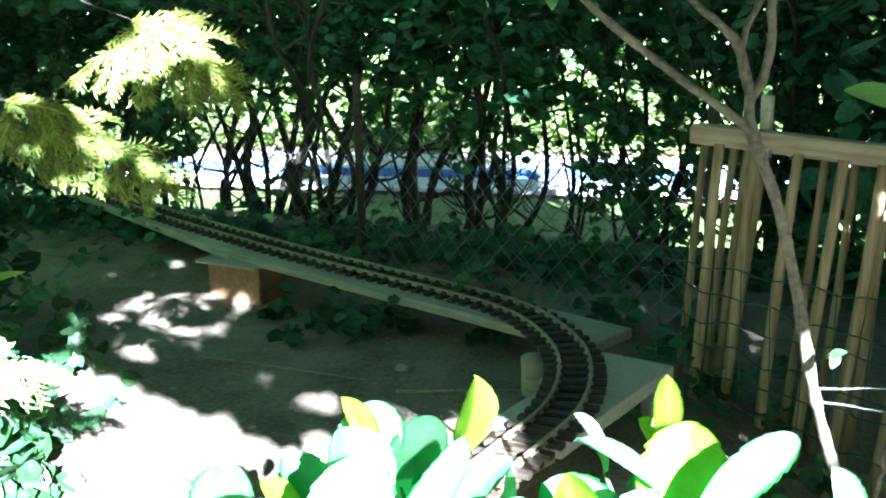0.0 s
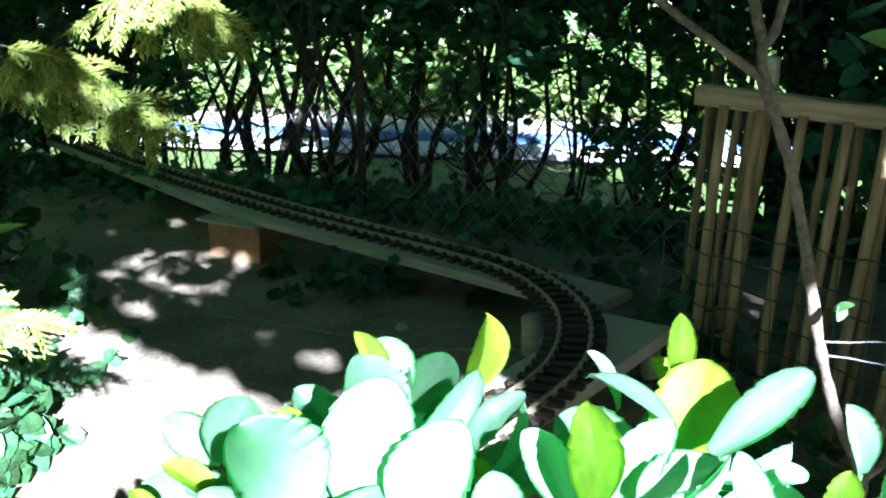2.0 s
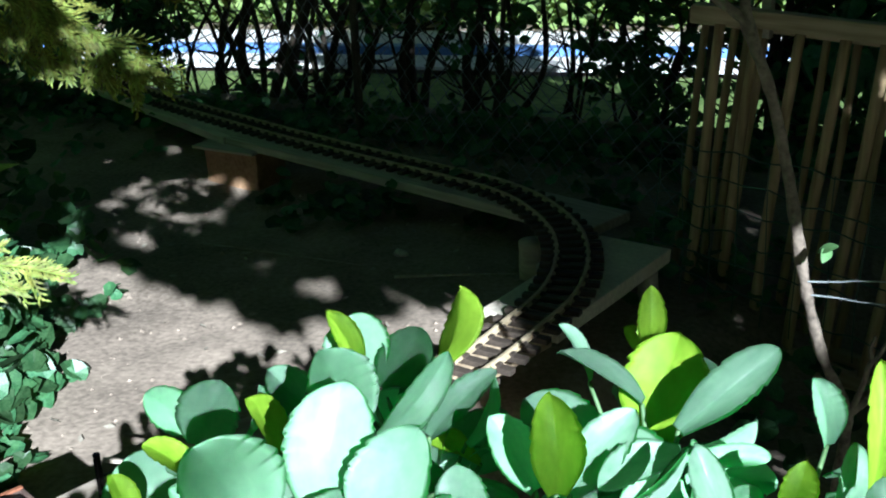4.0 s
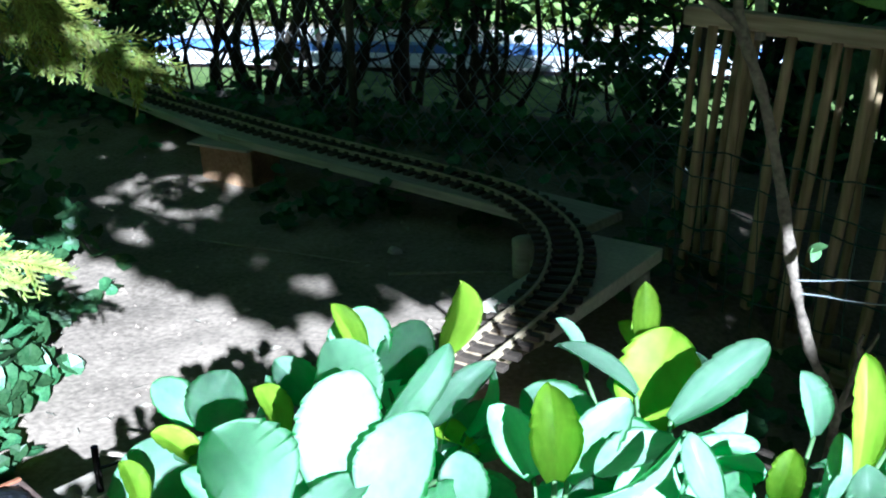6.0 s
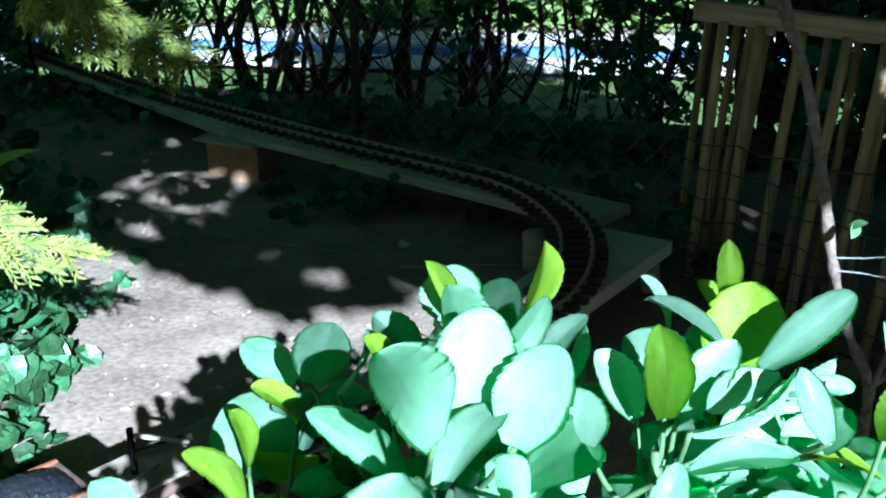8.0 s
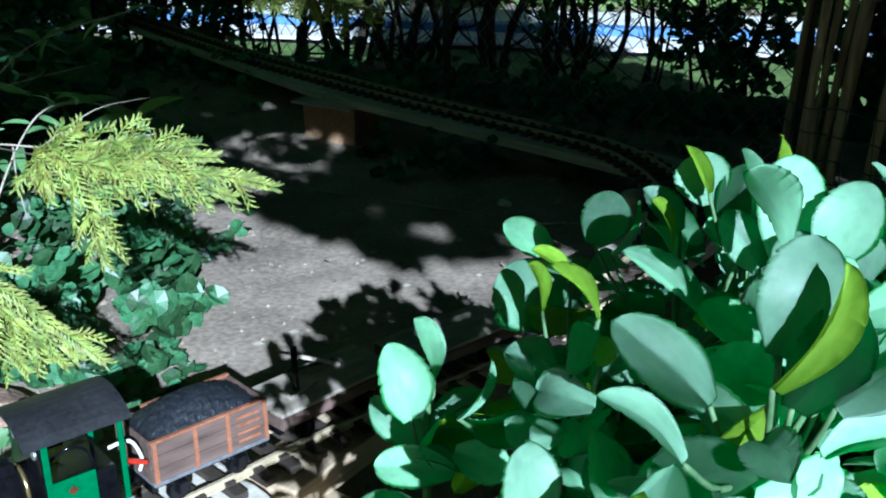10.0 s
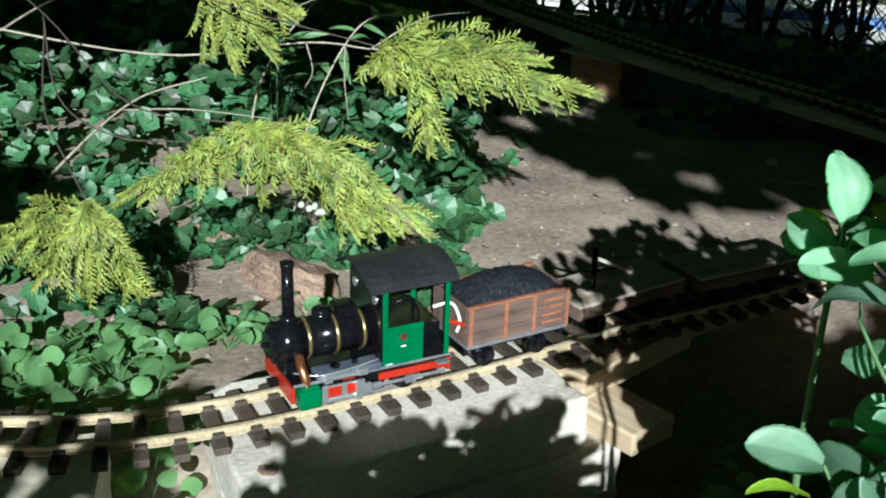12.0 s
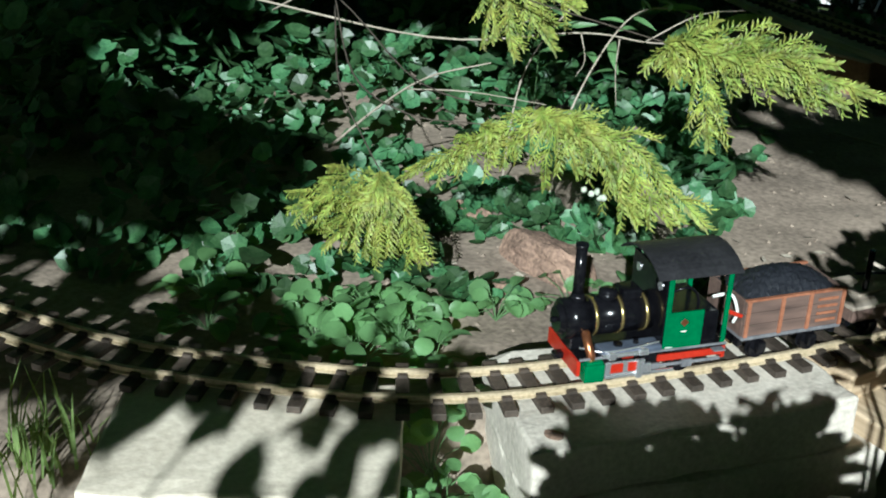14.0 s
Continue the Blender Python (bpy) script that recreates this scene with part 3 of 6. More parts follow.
SEDUM_E = [
    (0.316, 1.108, 0.737, 0.328, 1.118, 0.788, 0.040, 0),
    (0.314, 1.135, 0.772, 0.314, 1.137, 0.803, 0.014, 0),
    (0.318, 1.162, 0.755, 0.303, 1.16, 0.772, 0.013, 10),
    (0.324, 1.078, 0.761, 0.366, 1.09, 0.796, 0.019, 10),
    (0.31, 1.107, 0.758, 0.273, 1.107, 0.785, 0.013, 35),
    (0.286, 1.135, 0.754, 0.273, 1.138, 0.784, 0.006, 60),
    (0.325, 1.066, 0.758, 0.356, 1.069, 0.771, 0.012, 60),
    (0.321, 1.038, 0.769, 0.356, 1.038, 0.774, 0.009, 0),
    (0.334, 0.987, 0.775, 0.321, 0.991, 0.804, 0.013, 0),
    (0.336, 1.004, 0.761, 0.345, 1.006, 0.78, 0.014, 0),
]
SEDUM_F = [
    (0.389, 1.015, 0.774, 0.392, 1.027, 0.821, 0.013, 15),
    (0.39, 1.092, 0.748, 0.383, 1.096, 0.779, 0.014, 40),
    (0.355, 0.99, 0.775, 0.36, 0.993, 0.798, 0.013, 0),
    (0.38, 1.027, 0.752, 0.387, 1.034, 0.783, 0.01, 40),
    (0.389, 0.992, 0.769, 0.386, 0.994, 0.791, 0.019, 0),
    (0.425, 1.094, 0.744, 0.415, 1.098, 0.772, 0.015, 0),
    (0.26, 0.908, 0.781, 0.268, 0.913, 0.807, 0.013, 0),
    (0.258, 0.901, 0.763, 0.269, 0.906, 0.788, 0.015, 50),
    (0.259, 0.897, 0.753, 0.249, 0.9, 0.778, 0.006, 50),
]
SEDUM_G = [
    (0.156, 0.841, 0.775, 0.12, 0.843, 0.807, 0.024, -10),
    (0.183, 0.91, 0.766, 0.155, 0.908, 0.785, 0.02, 0),
    (0.183, 0.871, 0.759, 0.16, 0.872, 0.784, 0.024, 150),
    (0.172, 0.81, 0.8, 0.196, 0.821, 0.84, 0.008, 40),
    (0.177, 0.832, 0.801, 0.189, 0.843, 0.842, 0.03, 0),
    (0.182, 0.826, 0.784, 0.201, 0.836, 0.822, 0.027, 20),
    (0.202, 0.849, 0.809, 0.235, 0.852, 0.825, 0.016, 30),
    (0.195, 0.819, 0.789, 0.223, 0.825, 0.814, 0.021, 140),
    (0.201, 0.859, 0.781, 0.22, 0.865, 0.808, 0.013, 0),
    (0.142, 0.772, 0.792, 0.118, 0.771, 0.817, 0.017, 20),
]
SEDUM_H = [
    (0.024, 0.947, 0.698, 0.014, 0.954, 0.736, 0.028, 0),
    (0.023, 1.023, 0.681, 0.016, 1.029, 0.717, 0.019, 60),
]
SEDUM_I = [
    (0.053, 0.825, 0.725, 0.027, 0.818, 0.736, 0.017, 0),
    (0.063, 0.756, 0.774, 0.075, 0.743, 0.753, 0.019, 0),
    (0.093, 0.788, 0.75, 0.093, 0.795, 0.782, 0.023, 0),
    (0.114, 0.776, 0.737, 0.088, 0.774, 0.76, 0.015, 10),
    (0.111, 0.731, 0.763, 0.13, 0.744, 0.799, 0.011, 10),
    (0.12, 0.744, 0.738, 0.139, 0.766, 0.795, 0.024, -10),
    (0.037, 0.857, 0.679, 0.032, 0.856, 0.696, 0.01, 40),
    (0.118, 0.861, 0.657, 0.1, 0.862, 0.682, 0.015, 30),
    (0.096, 0.816, 0.691, 0.064, 0.806, 0.699, 0.009, 0),
]
SEDUM_J = [
    (0.071, 0.887, 0.616, 0.047, 0.872, 0.613, 0.023, 0),
    (0.035, 0.877, 0.579, -0.006, 0.863, 0.593, 0.027, 0),
    (0.077, 0.857, 0.602, 0.098, 0.874, 0.641, 0.017, 0),
    (0.099, 0.874, 0.596, 0.114, 0.886, 0.629, 0.02, 0),
]


def sedum_leaf(name, k, mat, rows, waves):
    """Fleshy spoon-shaped leaf, unit length and breadth: narrow at the foot, broad and blunt above, with a few shallow teeth."""
    bm = bmesh.new()
    cols = (-1.0, -0.8, -0.5, -0.06, 0.06, 0.5, 0.8, 1.0)
    grid = []
    rng = random.Random(300 + k)
    peak = rng.uniform(0.48, 0.60)
    shift = (rng.random(), rng.random())
    bend, cup, roll = rng.uniform(-0.05, 0.30), rng.uniform(0.2, 0.65), rng.uniform(-0.35, 0.35)
    sway = rng.uniform(-0.06, 0.06)
    for i in range(rows + 1):
        t = i / rows
        if t < peak:
            body = 0.34 + 0.66 * math.sin(0.5 * math.pi * t / peak) ** 1.1
        else:
            body = max(1 - ((t - peak) / (1 - peak)) ** 2.3, 0.0) ** 0.60
        edge = []
        for n, sh in enumerate(shift):
            phase = waves * t ** 1.1 + sh
            tooth = (phase % 1.0) ** 1.6 * min(max(t - 0.30, 0) * 4, 1) * min((1 - t) * 8, 1)
            edge.append(1.0 - 0.14 * tooth * (0.6 + 0.8 * noise.noise(Vector((phase // 1.0 * 3.7, n, k)))))
        bow = 0.16 * math.sin(math.pi * t) - bend * t * t
        ripple = 0.018 * math.sin(8 * t + k)
        row = []
        for u in cols:
            w = max(body, 0.03) * 0.5 * (1 + (edge[0 if u < 0 else 1] - 1) * abs(u) ** 3)
            lift = cup * abs(u) ** 1.6 * body * 0.32 + (ripple if abs(u) > 0.7 else 0) + roll * u * t * 0.25
            row.append(bm.verts.new((u * w + sway * math.sin(2.6 * t), t, bow * 0.7 + lift - (0.012 * (1 - t) + 0.004 if abs(u) < 0.1 else 0))))
        grid.append(row)
    for a, b in zip(grid, grid[1:]):
        for c in range(len(cols) - 1):
            bm.faces.new((a[c], a[c + 1], b[c + 1], b[c]))
    bmesh.ops.solidify(bm, geom=bm.faces[:], thickness=0.018)
    me = bpy.data.meshes.new(name)
    bm.normal_update()
    bm.to_mesh(me)
    bm.free()
    for p in me.polygons:
        p.use_smooth = True
    me.materials.append(mat)
    return me


SEDUM_LEAVES = [sedum_leaf("leaf", k, SEDUM, 56, 8.5) for k in range(12)]
YOUNG_LEAVES = [sedum_leaf("leaf", k + 20, YOUNG, 56, 8.0) for k in range(6)]
INNER_LEAVES = [sedum_leaf("leaf", k + 40, SEDUM, 16, 4.0) for k in range(8)]
SEDUM_EYE = Vector((0.18, 0.55, 0.99))


def sedum_plant(foot, head, seed):
    rng = random.Random(seed)
    thing = anchor("stonecrop", Matrix.Translation(foot), "stonecrop stem with fleshy blue-green oval leaves", "stonecrop plant", "stonecrop clump")
    inv = thing.matrix_world.inverted()
    line = smooth_line([inv @ p for p in (foot, foot.lerp(head, 0.4) + Vector((0.012, 0.0, 0)), foot.lerp(head, 0.75), head)], 6)
    part("stem", tube(line, (0.0038, 0.0022), 8), STEM, thing, smooth=True)

    def put(b, t, breadth, twist, young=False, inner=False):
        face = (SEDUM_EYE - (b + t) / 2).normalized() + Vector((0.15, 0, 0.35))
        m, length = leaf_pose(b, t, face, twist)
        ob = new("leaf", rng.choice(YOUNG_LEAVES if young else INNER_LEAVES if inner else SEDUM_LEAVES))
        ob.parent = thing
        ob.matrix_local = inv @ Matrix.Translation(b) @ m @ Matrix.Diagonal((breadth, length, length * 0.8, 1))

    def shoot(b):
        """A side shoot from the stem up to the foot of a leaf."""
        low = foot.lerp(head, min(max((b.z - 0.045 - foot.z) / (head.z - foot.z), 0.1), 0.98))
        part("side_shoot", tube(smooth_line([inv @ low, inv @ (low.lerp(b, 0.6) - Vector((0, 0, 0.008))), inv @ b], 4), (0.0015, 0.0011), 6), STEM, thing, smooth=True)

    def whorls(low, high, count, size, fresh=0.05):
        for k in range(count):
            f = low + (high - low) * (k + rng.random()) / count
            b = foot.lerp(head, f)
            a = k * 2.4 + rng.uniform(-0.4, 0.4)
            length = rng.uniform(*size)
            t = b + Vector((math.cos(a), math.sin(a), rng.uniform(0.05, 0.7))).normalized() * length
            put(b, t, length * rng.uniform(0.52, 0.68), rng.uniform(-60, 60), rng.random() < fresh, True)

    return put, shoot, whorls


def sedum(rows, young, seed, bare=0.50, count=46):
    """A plant whose top leaves are set one by one."""
    rng = random.Random(seed)
    base = sum((Vector(r[:3]) for r in rows), Vector()) / len(rows)
    head = Vector((base.x, base.y + 0.01, min(r[2] for r in rows)))
    put, shoot, whorls = sedum_plant(Vector((head.x, head.y - 0.02, -0.01)), head, seed)
    for k, r in enumerate(rows):
        wide = r[6] * 1.04 / max(abs(math.cos(radians(r[7]))), 0.5)
        put(Vector(r[:3]), Vector(r[3:6]), wide, r[7] + rng.uniform(-8, 8), k in young)
        shoot(Vector(r[:3]))
        for j in range(3 if count > 20 else 1):
            away = (Vector(r[:3]) - SEDUM_EYE).normalized() * 0.012
            b = Vector(r[:3]) + away + Vector((0, 0, -0.018 - 0.012 * j))
            a = rng.uniform(0, math.tau)
            t = b + Vector((math.cos(a), 0.6 * math.sin(a), rng.uniform(-0.25, 0.45))).normalized() * rng.uniform(0.030, 0.042) + away
            put(b, t, rng.uniform(0.019, 0.027), rng.uniform(-70, 70), rng.random() < 0.06)
    whorls(bare, 0.97, count, (0.038, 0.054), 0.04)


for k, (rows, young) in enumerate(((SEDUM_A, (5,)), (SEDUM_B, (0, 3, 7)), (SEDUM_C, (1, 2, 3, 7)), (SEDUM_D, (0,)), (SEDUM_E, (0, 1, 2)), (SEDUM_F, (0, 2, 7)), (SEDUM_G, (3,)), (SEDUM_H, ()), (SEDUM_I, (3, 4)), (SEDUM_J, (2,)))):
    sedum(rows, young, k + 1, *((0.96, 6) if k > 6 else (0.50, 46)))


def sedum_clump():
    """The lower stems that fill the clump under the top leaves."""
    rng = random.Random(17)
    for k in range(46):
        x, y = rng.uniform(0.11, 0.44), rng.uniform(0.84, 1.12)
        x += 0.10 * max(0.95 - y, 0)
        head = Vector((x, y, rng.uniform(0.66, 0.705) - 0.35 * max(y - 1.02, 0)))
        put, shoot, whorls = sedum_plant(Vector((x * 0.9 + 0.03, y - 0.02, -0.01)), head, 200 + k)
        whorls(0.35, 1.0, 26, (0.042, 0.058))
    for k in range(34):
        x, y = rng.uniform(0.16, 0.31), rng.uniform(0.84, 1.0)
        put, shoot, whorls = sedum_plant(Vector((x + 0.01, y - 0.01, -0.01)), Vector((x, y, rng.uniform(0.56, 0.68))), 600 + k)
        whorls(0.35, 1.0, 28, (0.040, 0.056))
    # Unseen stems, added so their leaves throw the toothed shade on the concrete slab.
    along, out = Vector((0.633, 0.774, 0)), Vector((0.774, -0.633, 0))
    for k in range(58):
        f = rng.uniform(-0.21, 0.175)
        # The line of the leaf tips on the slab: deep in the middle, drawn back at both ends.
        tip = 0.035 + 1.6 * max(-0.15 - f, 0) + 0.22 * max(f + 0.04, 0) + 0.022 * math.sin(k * 2.1)
        spot = Vector((-0.476, 1.442, 0.2)) + along * f + out * (tip + 0.17 * (k % 6) / 5)
        high = rng.uniform(0.70, 0.75)
        head = spot + SUN_TO * ((high - 0.2) / SUN_TO.z) - Vector((0, 0, 0.02))
        put, shoot, whorls = sedum_plant(Vector((head.x, head.y, -0.01)), head, 400 + k)
        whorls(0.55, 1.0, 34, (0.034, 0.058))


sedum_clump()

# ---------------------------------------------------------------- conifer


def add_strip(bm, p, way, length, half):
    """A tiny leafy tip: a folded lance shape."""
    side = way.cross(Vector((0.2, 0.1, 0.97)))
    if side.length < 0.1:
        side = way.cross(Vector((1, 0, 0)))
    side = side.normalized() * half
    lift = side.cross(way).normalized() * half * 0.6
    a, b = bm.verts.new(p), bm.verts.new(p + way * length)
    c, d = bm.verts.new(p + way * length * 0.45 + side - lift), bm.verts.new(p + way * length * 0.45 - side - lift)
    e = bm.verts.new(p + way * length * 0.45 + lift)
    bm.faces.new((a, c, e))
    bm.faces.new((c, b, e))
    bm.faces.new((a, e, d))
    bm.faces.new((d, e, b))


def spray(bm, pts, reach, rng, facing):
    """One feathery stem: close branchlets on both sides in one plane, sweeping forward, each with short scale-leaved tips."""
    line = smooth_line(pts, 10)
    n = len(line)
    length = sum((q - p).length for p, q in zip(line, line[1:]))
    count = max(int(length / 0.0036), 8)
    add_tube(bm, line, (0.0014, 0.0008), 4)
    lean = (facing + Vector((rng.uniform(-0.4, 0.4), rng.uniform(-0.3, 0.3), rng.uniform(-0.4, 0.4)))).normalized()
    for k in range(count):
        f = (k + 0.6 * rng.random()) / count
        i = min(int(f * (n - 1)), n - 2)
        p = line[i].lerp(line[i + 1], f * (n - 1) - i)
        ahead = (line[i + 1] - line[i]).normalized()
        plane = (lean + Vector((rng.uniform(-0.12, 0.12), rng.uniform(-0.12, 0.12), rng.uniform(-0.12, 0.12)))).normalized()
        side = ahead.cross(plane).normalized() * (1 if k % 2 else -1)
        out = reach * (1.1 - 0.6 * f) * min(0.5 + 2.0 * f, 1.0) * rng.uniform(0.75, 1.1)
        way = (side * rng.uniform(0.52, 0.66) + ahead * 0.80 + Vector((0, 0, -rng.uniform(0.05, 0.22)))).normalized()
        add_strip(bm, p, way, out, 0.0021)
        tips = max(int(out / 0.0085), 1)
        for j in range(tips):
            q = p + way * out * (j + 0.8) / (tips + 0.6)
            s2 = way.cross(plane).normalized() * (1 if j % 2 else -1)
            w2 = (way + s2 * rng.uniform(0.25, 0.45)).normalized()
            add_strip(bm, q, w2, rng.uniform(0.0075, 0.012), 0.0017)


def build_conifer():
    rng = random.Random(5)
    thing = anchor("cypress_tree", pose(-2.35, 2.75, 0.08), "golden-green cypress with flat drooping sprays", "conifer")
    inv = thing.matrix_world.inverted()
    trunk = [(-2.35, 2.75, 0.05), (-2.36, 2.76, 0.6), (-2.34, 2.75, 1.3), (-2.35, 2.75, 2.3)]
    part("trunk", tube(smooth_line([inv @ Vector(p) for p in trunk], 5), (0.05, 0.02), 10, 0.2), DARK_BARK, thing, smooth=True)
    # Each bough: its limb from the trunk, then the tips that fan out from the end of the limb (x, y, z).
    boughs = (
        ([(-2.35, 2.75, 0.85), (-1.183, 2.174, 1.093), (-0.56, 1.972, 1.04), (-0.26, 1.924, 0.946)],
         [(-0.346, 1.907, 0.867), (-0.314, 1.919, 0.864), (-0.283, 1.897, 0.853), (-0.244, 1.921, 0.855), (-0.2, 1.911, 0.839), (-0.166, 1.924, 0.846), (-0.135, 1.925, 0.838), (-0.146, 1.937, 0.872), (-0.184, 1.938, 0.938)], 0.034),
        ([(-2.35, 2.75, 0.80), (-1.187, 2.112, 0.95), (-0.619, 1.886, 0.906), (-0.396, 1.86, 0.858)],
         [(-0.398, 1.846, 0.797), (-0.374, 1.847, 0.788), (-0.355, 1.858, 0.762), (-0.331, 1.859, 0.76), (-0.298, 1.85, 0.793), (-0.27, 1.862, 0.802)], 0.034),
        ([(-0.396, 1.86, 0.858), (-0.352, 1.863, 0.839), (-0.308, 1.867, 0.815)],
         [(-0.289, 1.865, 0.747), (-0.258, 1.861, 0.74), (-0.221, 1.862, 0.749), (-0.189, 1.863, 0.739), (-0.323, 1.87, 0.754)], 0.030),
        ([(-2.35, 2.75, 0.52), (-1.253, 2.041, 0.587), (-0.881, 1.838, 0.588), (-0.648, 1.791, 0.569)],
         [(-0.568, 1.782, 0.606), (-0.481, 1.784, 0.596), (-0.382, 1.775, 0.579), (-0.307, 1.777, 0.541), (-0.358, 1.765, 0.528), (-0.449, 1.763, 0.533), (-0.509, 1.762, 0.522), (-0.546, 1.761, 0.425), (-0.613, 1.76, 0.515), (-0.672, 1.78, 0.52)], 0.036),
        ([(-2.35, 2.75, 0.50), (-1.407, 1.964, 0.519), (-1.01, 1.667, 0.469), (-0.778, 1.62, 0.476)],
         [(-0.63, 1.612, 0.449), (-0.487, 1.615, 0.357), (-0.54, 1.614, 0.35), (-0.587, 1.602, 0.342), (-0.628, 1.612, 0.378), (-0.686, 1.6, 0.4), (-0.744, 1.61, 0.363), (-0.807, 1.608, 0.402), (-0.865, 1.607, 0.41)], 0.036),
        ([(-1.407, 1.964, 0.519), (-1.189, 1.726, 0.442), (-1.008, 1.625, 0.427), (-0.861, 1.607, 0.442)],
         [(-0.999, 1.594, 0.326), (-0.952, 1.595, 0.339), (-0.9, 1.596, 0.362), (-0.838, 1.608, 0.38)], 0.034),
        ([(-1.406, 1.964, 0.498), (-1.22, 1.726, 0.42), (-1.08, 1.603, 0.378), (-1.009, 1.551, 0.349)],
         [(-1.197, 1.547, 0.269), (-1.19, 1.537, 0.243), (-1.157, 1.548, 0.229), (-1.117, 1.538, 0.189), (-1.073, 1.55, 0.199), (-1.031, 1.54, 0.197), (-0.979, 1.552, 0.213), (-0.927, 1.553, 0.204), (-1.129, 1.549, 0.308)], 0.036),
        ([(-2.35, 2.75, 1.0), (-1.582, 2.014, 1.07), (-1.211, 1.917, 1.029), (-0.904, 1.881, 0.965)],
         [(-0.754, 1.863, 0.896), (-0.604, 1.855, 0.796), (-0.688, 1.854, 0.793), (-0.783, 1.852, 0.812), (-0.868, 1.86, 0.83)], 0.036),
        ([(-2.35, 2.75, 0.62), (-1.52, 2.119, 0.683), (-1.255, 2.02, 0.65), (-1.095, 1.97, 0.623)],
         [(-0.89, 1.922, 0.493), (-0.963, 1.91, 0.47), (-1.037, 1.919, 0.478), (-0.851, 1.923, 0.568)], 0.034),
    )
    for number, (limb, tips, reach) in enumerate(boughs):
        bough = part("bough", tube(smooth_line([inv @ Vector(p) for p in limb], 6), (0.0018, 0.0010), 6, 0.1), DARK_BARK, thing, smooth=True)
        root = Vector(limb[-1])
        way = (root - Vector(limb[-2])).normalized()
        bm = bmesh.new()
        for tip in tips:
            tip = Vector(tip)
            gap = (tip - root).length
            bow = root + way * gap * 0.30 + (tip - root) * 0.22 + Vector((0, rng.uniform(-0.012, 0.012), 0.010))
            near = root.lerp(tip, 0.70) + way * gap * 0.10 + Vector((0, rng.uniform(-0.01, 0.01), 0.006))
            line = smooth_line([root, bow, near, tip], 6)
            face = Vector((0.12, -0.80, 0.55)).normalized()
            spray(bm, [inv @ p for p in (root, bow, near, tip)], reach * 0.70, rng, face)
            aside = Vector((rng.uniform(-0.02, 0.02), rng.uniform(0.01, 0.03), rng.uniform(-0.02, 0.012)))
            spray(bm, [inv @ p for p in (root, bow + aside * 0.6, near + aside, root.lerp(tip, 0.9) + aside)], reach * 0.66, rng, face)
            for f in (0.28, 0.45, 0.60, 0.74):
                p = line[int(f * (len(line) - 1))]
                ahead = (line[min(int(f * (len(line) - 1)) + 2, len(line) - 1)] - p).normalized()
                for sign in (-1, 1):
                    if rng.random() < 0.5:
                        continue
                    out = (ahead + ahead.cross(face).normalized() * sign * rng.uniform(0.6, 0.95) + face * rng.uniform(-0.2, 0.35)).normalized()
                    far = (0.55 - 0.4 * f) * min(gap, 0.16) * rng.uniform(0.7, 1.2)
                    end = p + out * far + Vector((0, 0, -0.18 * far))
                    spray(bm, [inv @ p, inv @ (p + out * far * 0.5 + Vector((0, 0, 0.04 * far))), inv @ end], reach * 0.42, rng, face)
        leafy = part("spray", bm, CYPRESS, bough, "flat golden-green scale-leaved spray")
        if number == 4:
            for spot in ((-0.671, 1.588, 0.383), (-0.659, 1.588, 0.379), (-0.651, 1.589, 0.384), (-0.64, 1.589, 0.376), (-0.646, 1.589, 0.375)):
                bm = bmesh.new()
                bmesh.ops.create_icosphere(bm, subdivisions=2, radius=0.0048, matrix=Matrix.Translation(inv @ Vector(spot)))
                for v in bm.verts:
                    v.co += noise.noise_vector(v.co * 150) * 0.002
                part("cone", bm, WAX, bough, "small pale waxy cone", smooth=True)


build_conifer()

# ---------------------------------------------------------------- ivy, ground cover, dry twigs


def scatter(name, shapes, places, mat, label, category, flat=0.6, seed=1):
    """Many small leaves in one sheet of stuff. shapes: unit outlines; places: (x, y, z, size)."""
    rng = random.Random(seed)
    verts, faces = [], []
    for x, y, z, size in places:
        pts = rng.choice(shapes)
        tilt = Vector((rng.uniform(-1, 1) * (1 - flat) + 0.08, rng.uniform(-1, 1) * (1 - flat) - 0.25, flat + 0.15)).normalized()
        spin = rng.uniform(0, math.tau)
        side = tilt.cross(Vector((math.cos(spin), math.sin(spin), 0.1))).normalized()
        other = tilt.cross(side)
        at = Vector((x, y, z))
        n = len(verts)
        verts.append(at + tilt * size * -0.08)
        for u, v in pts:
            verts.append(at + (side * u + other * v) * size + tilt * size * (0.10 * (u * u + v * v) * rng.uniform(-0.6, 1.6)))
        k = len(pts)
        faces += [(n, n + 1 + i, n + 1 + (i + 1) % k) for i in range(k)]
    ob = raw(name, verts, faces, mat, smooth=False)
    return tagged(ob, label, category, kind="stuff")


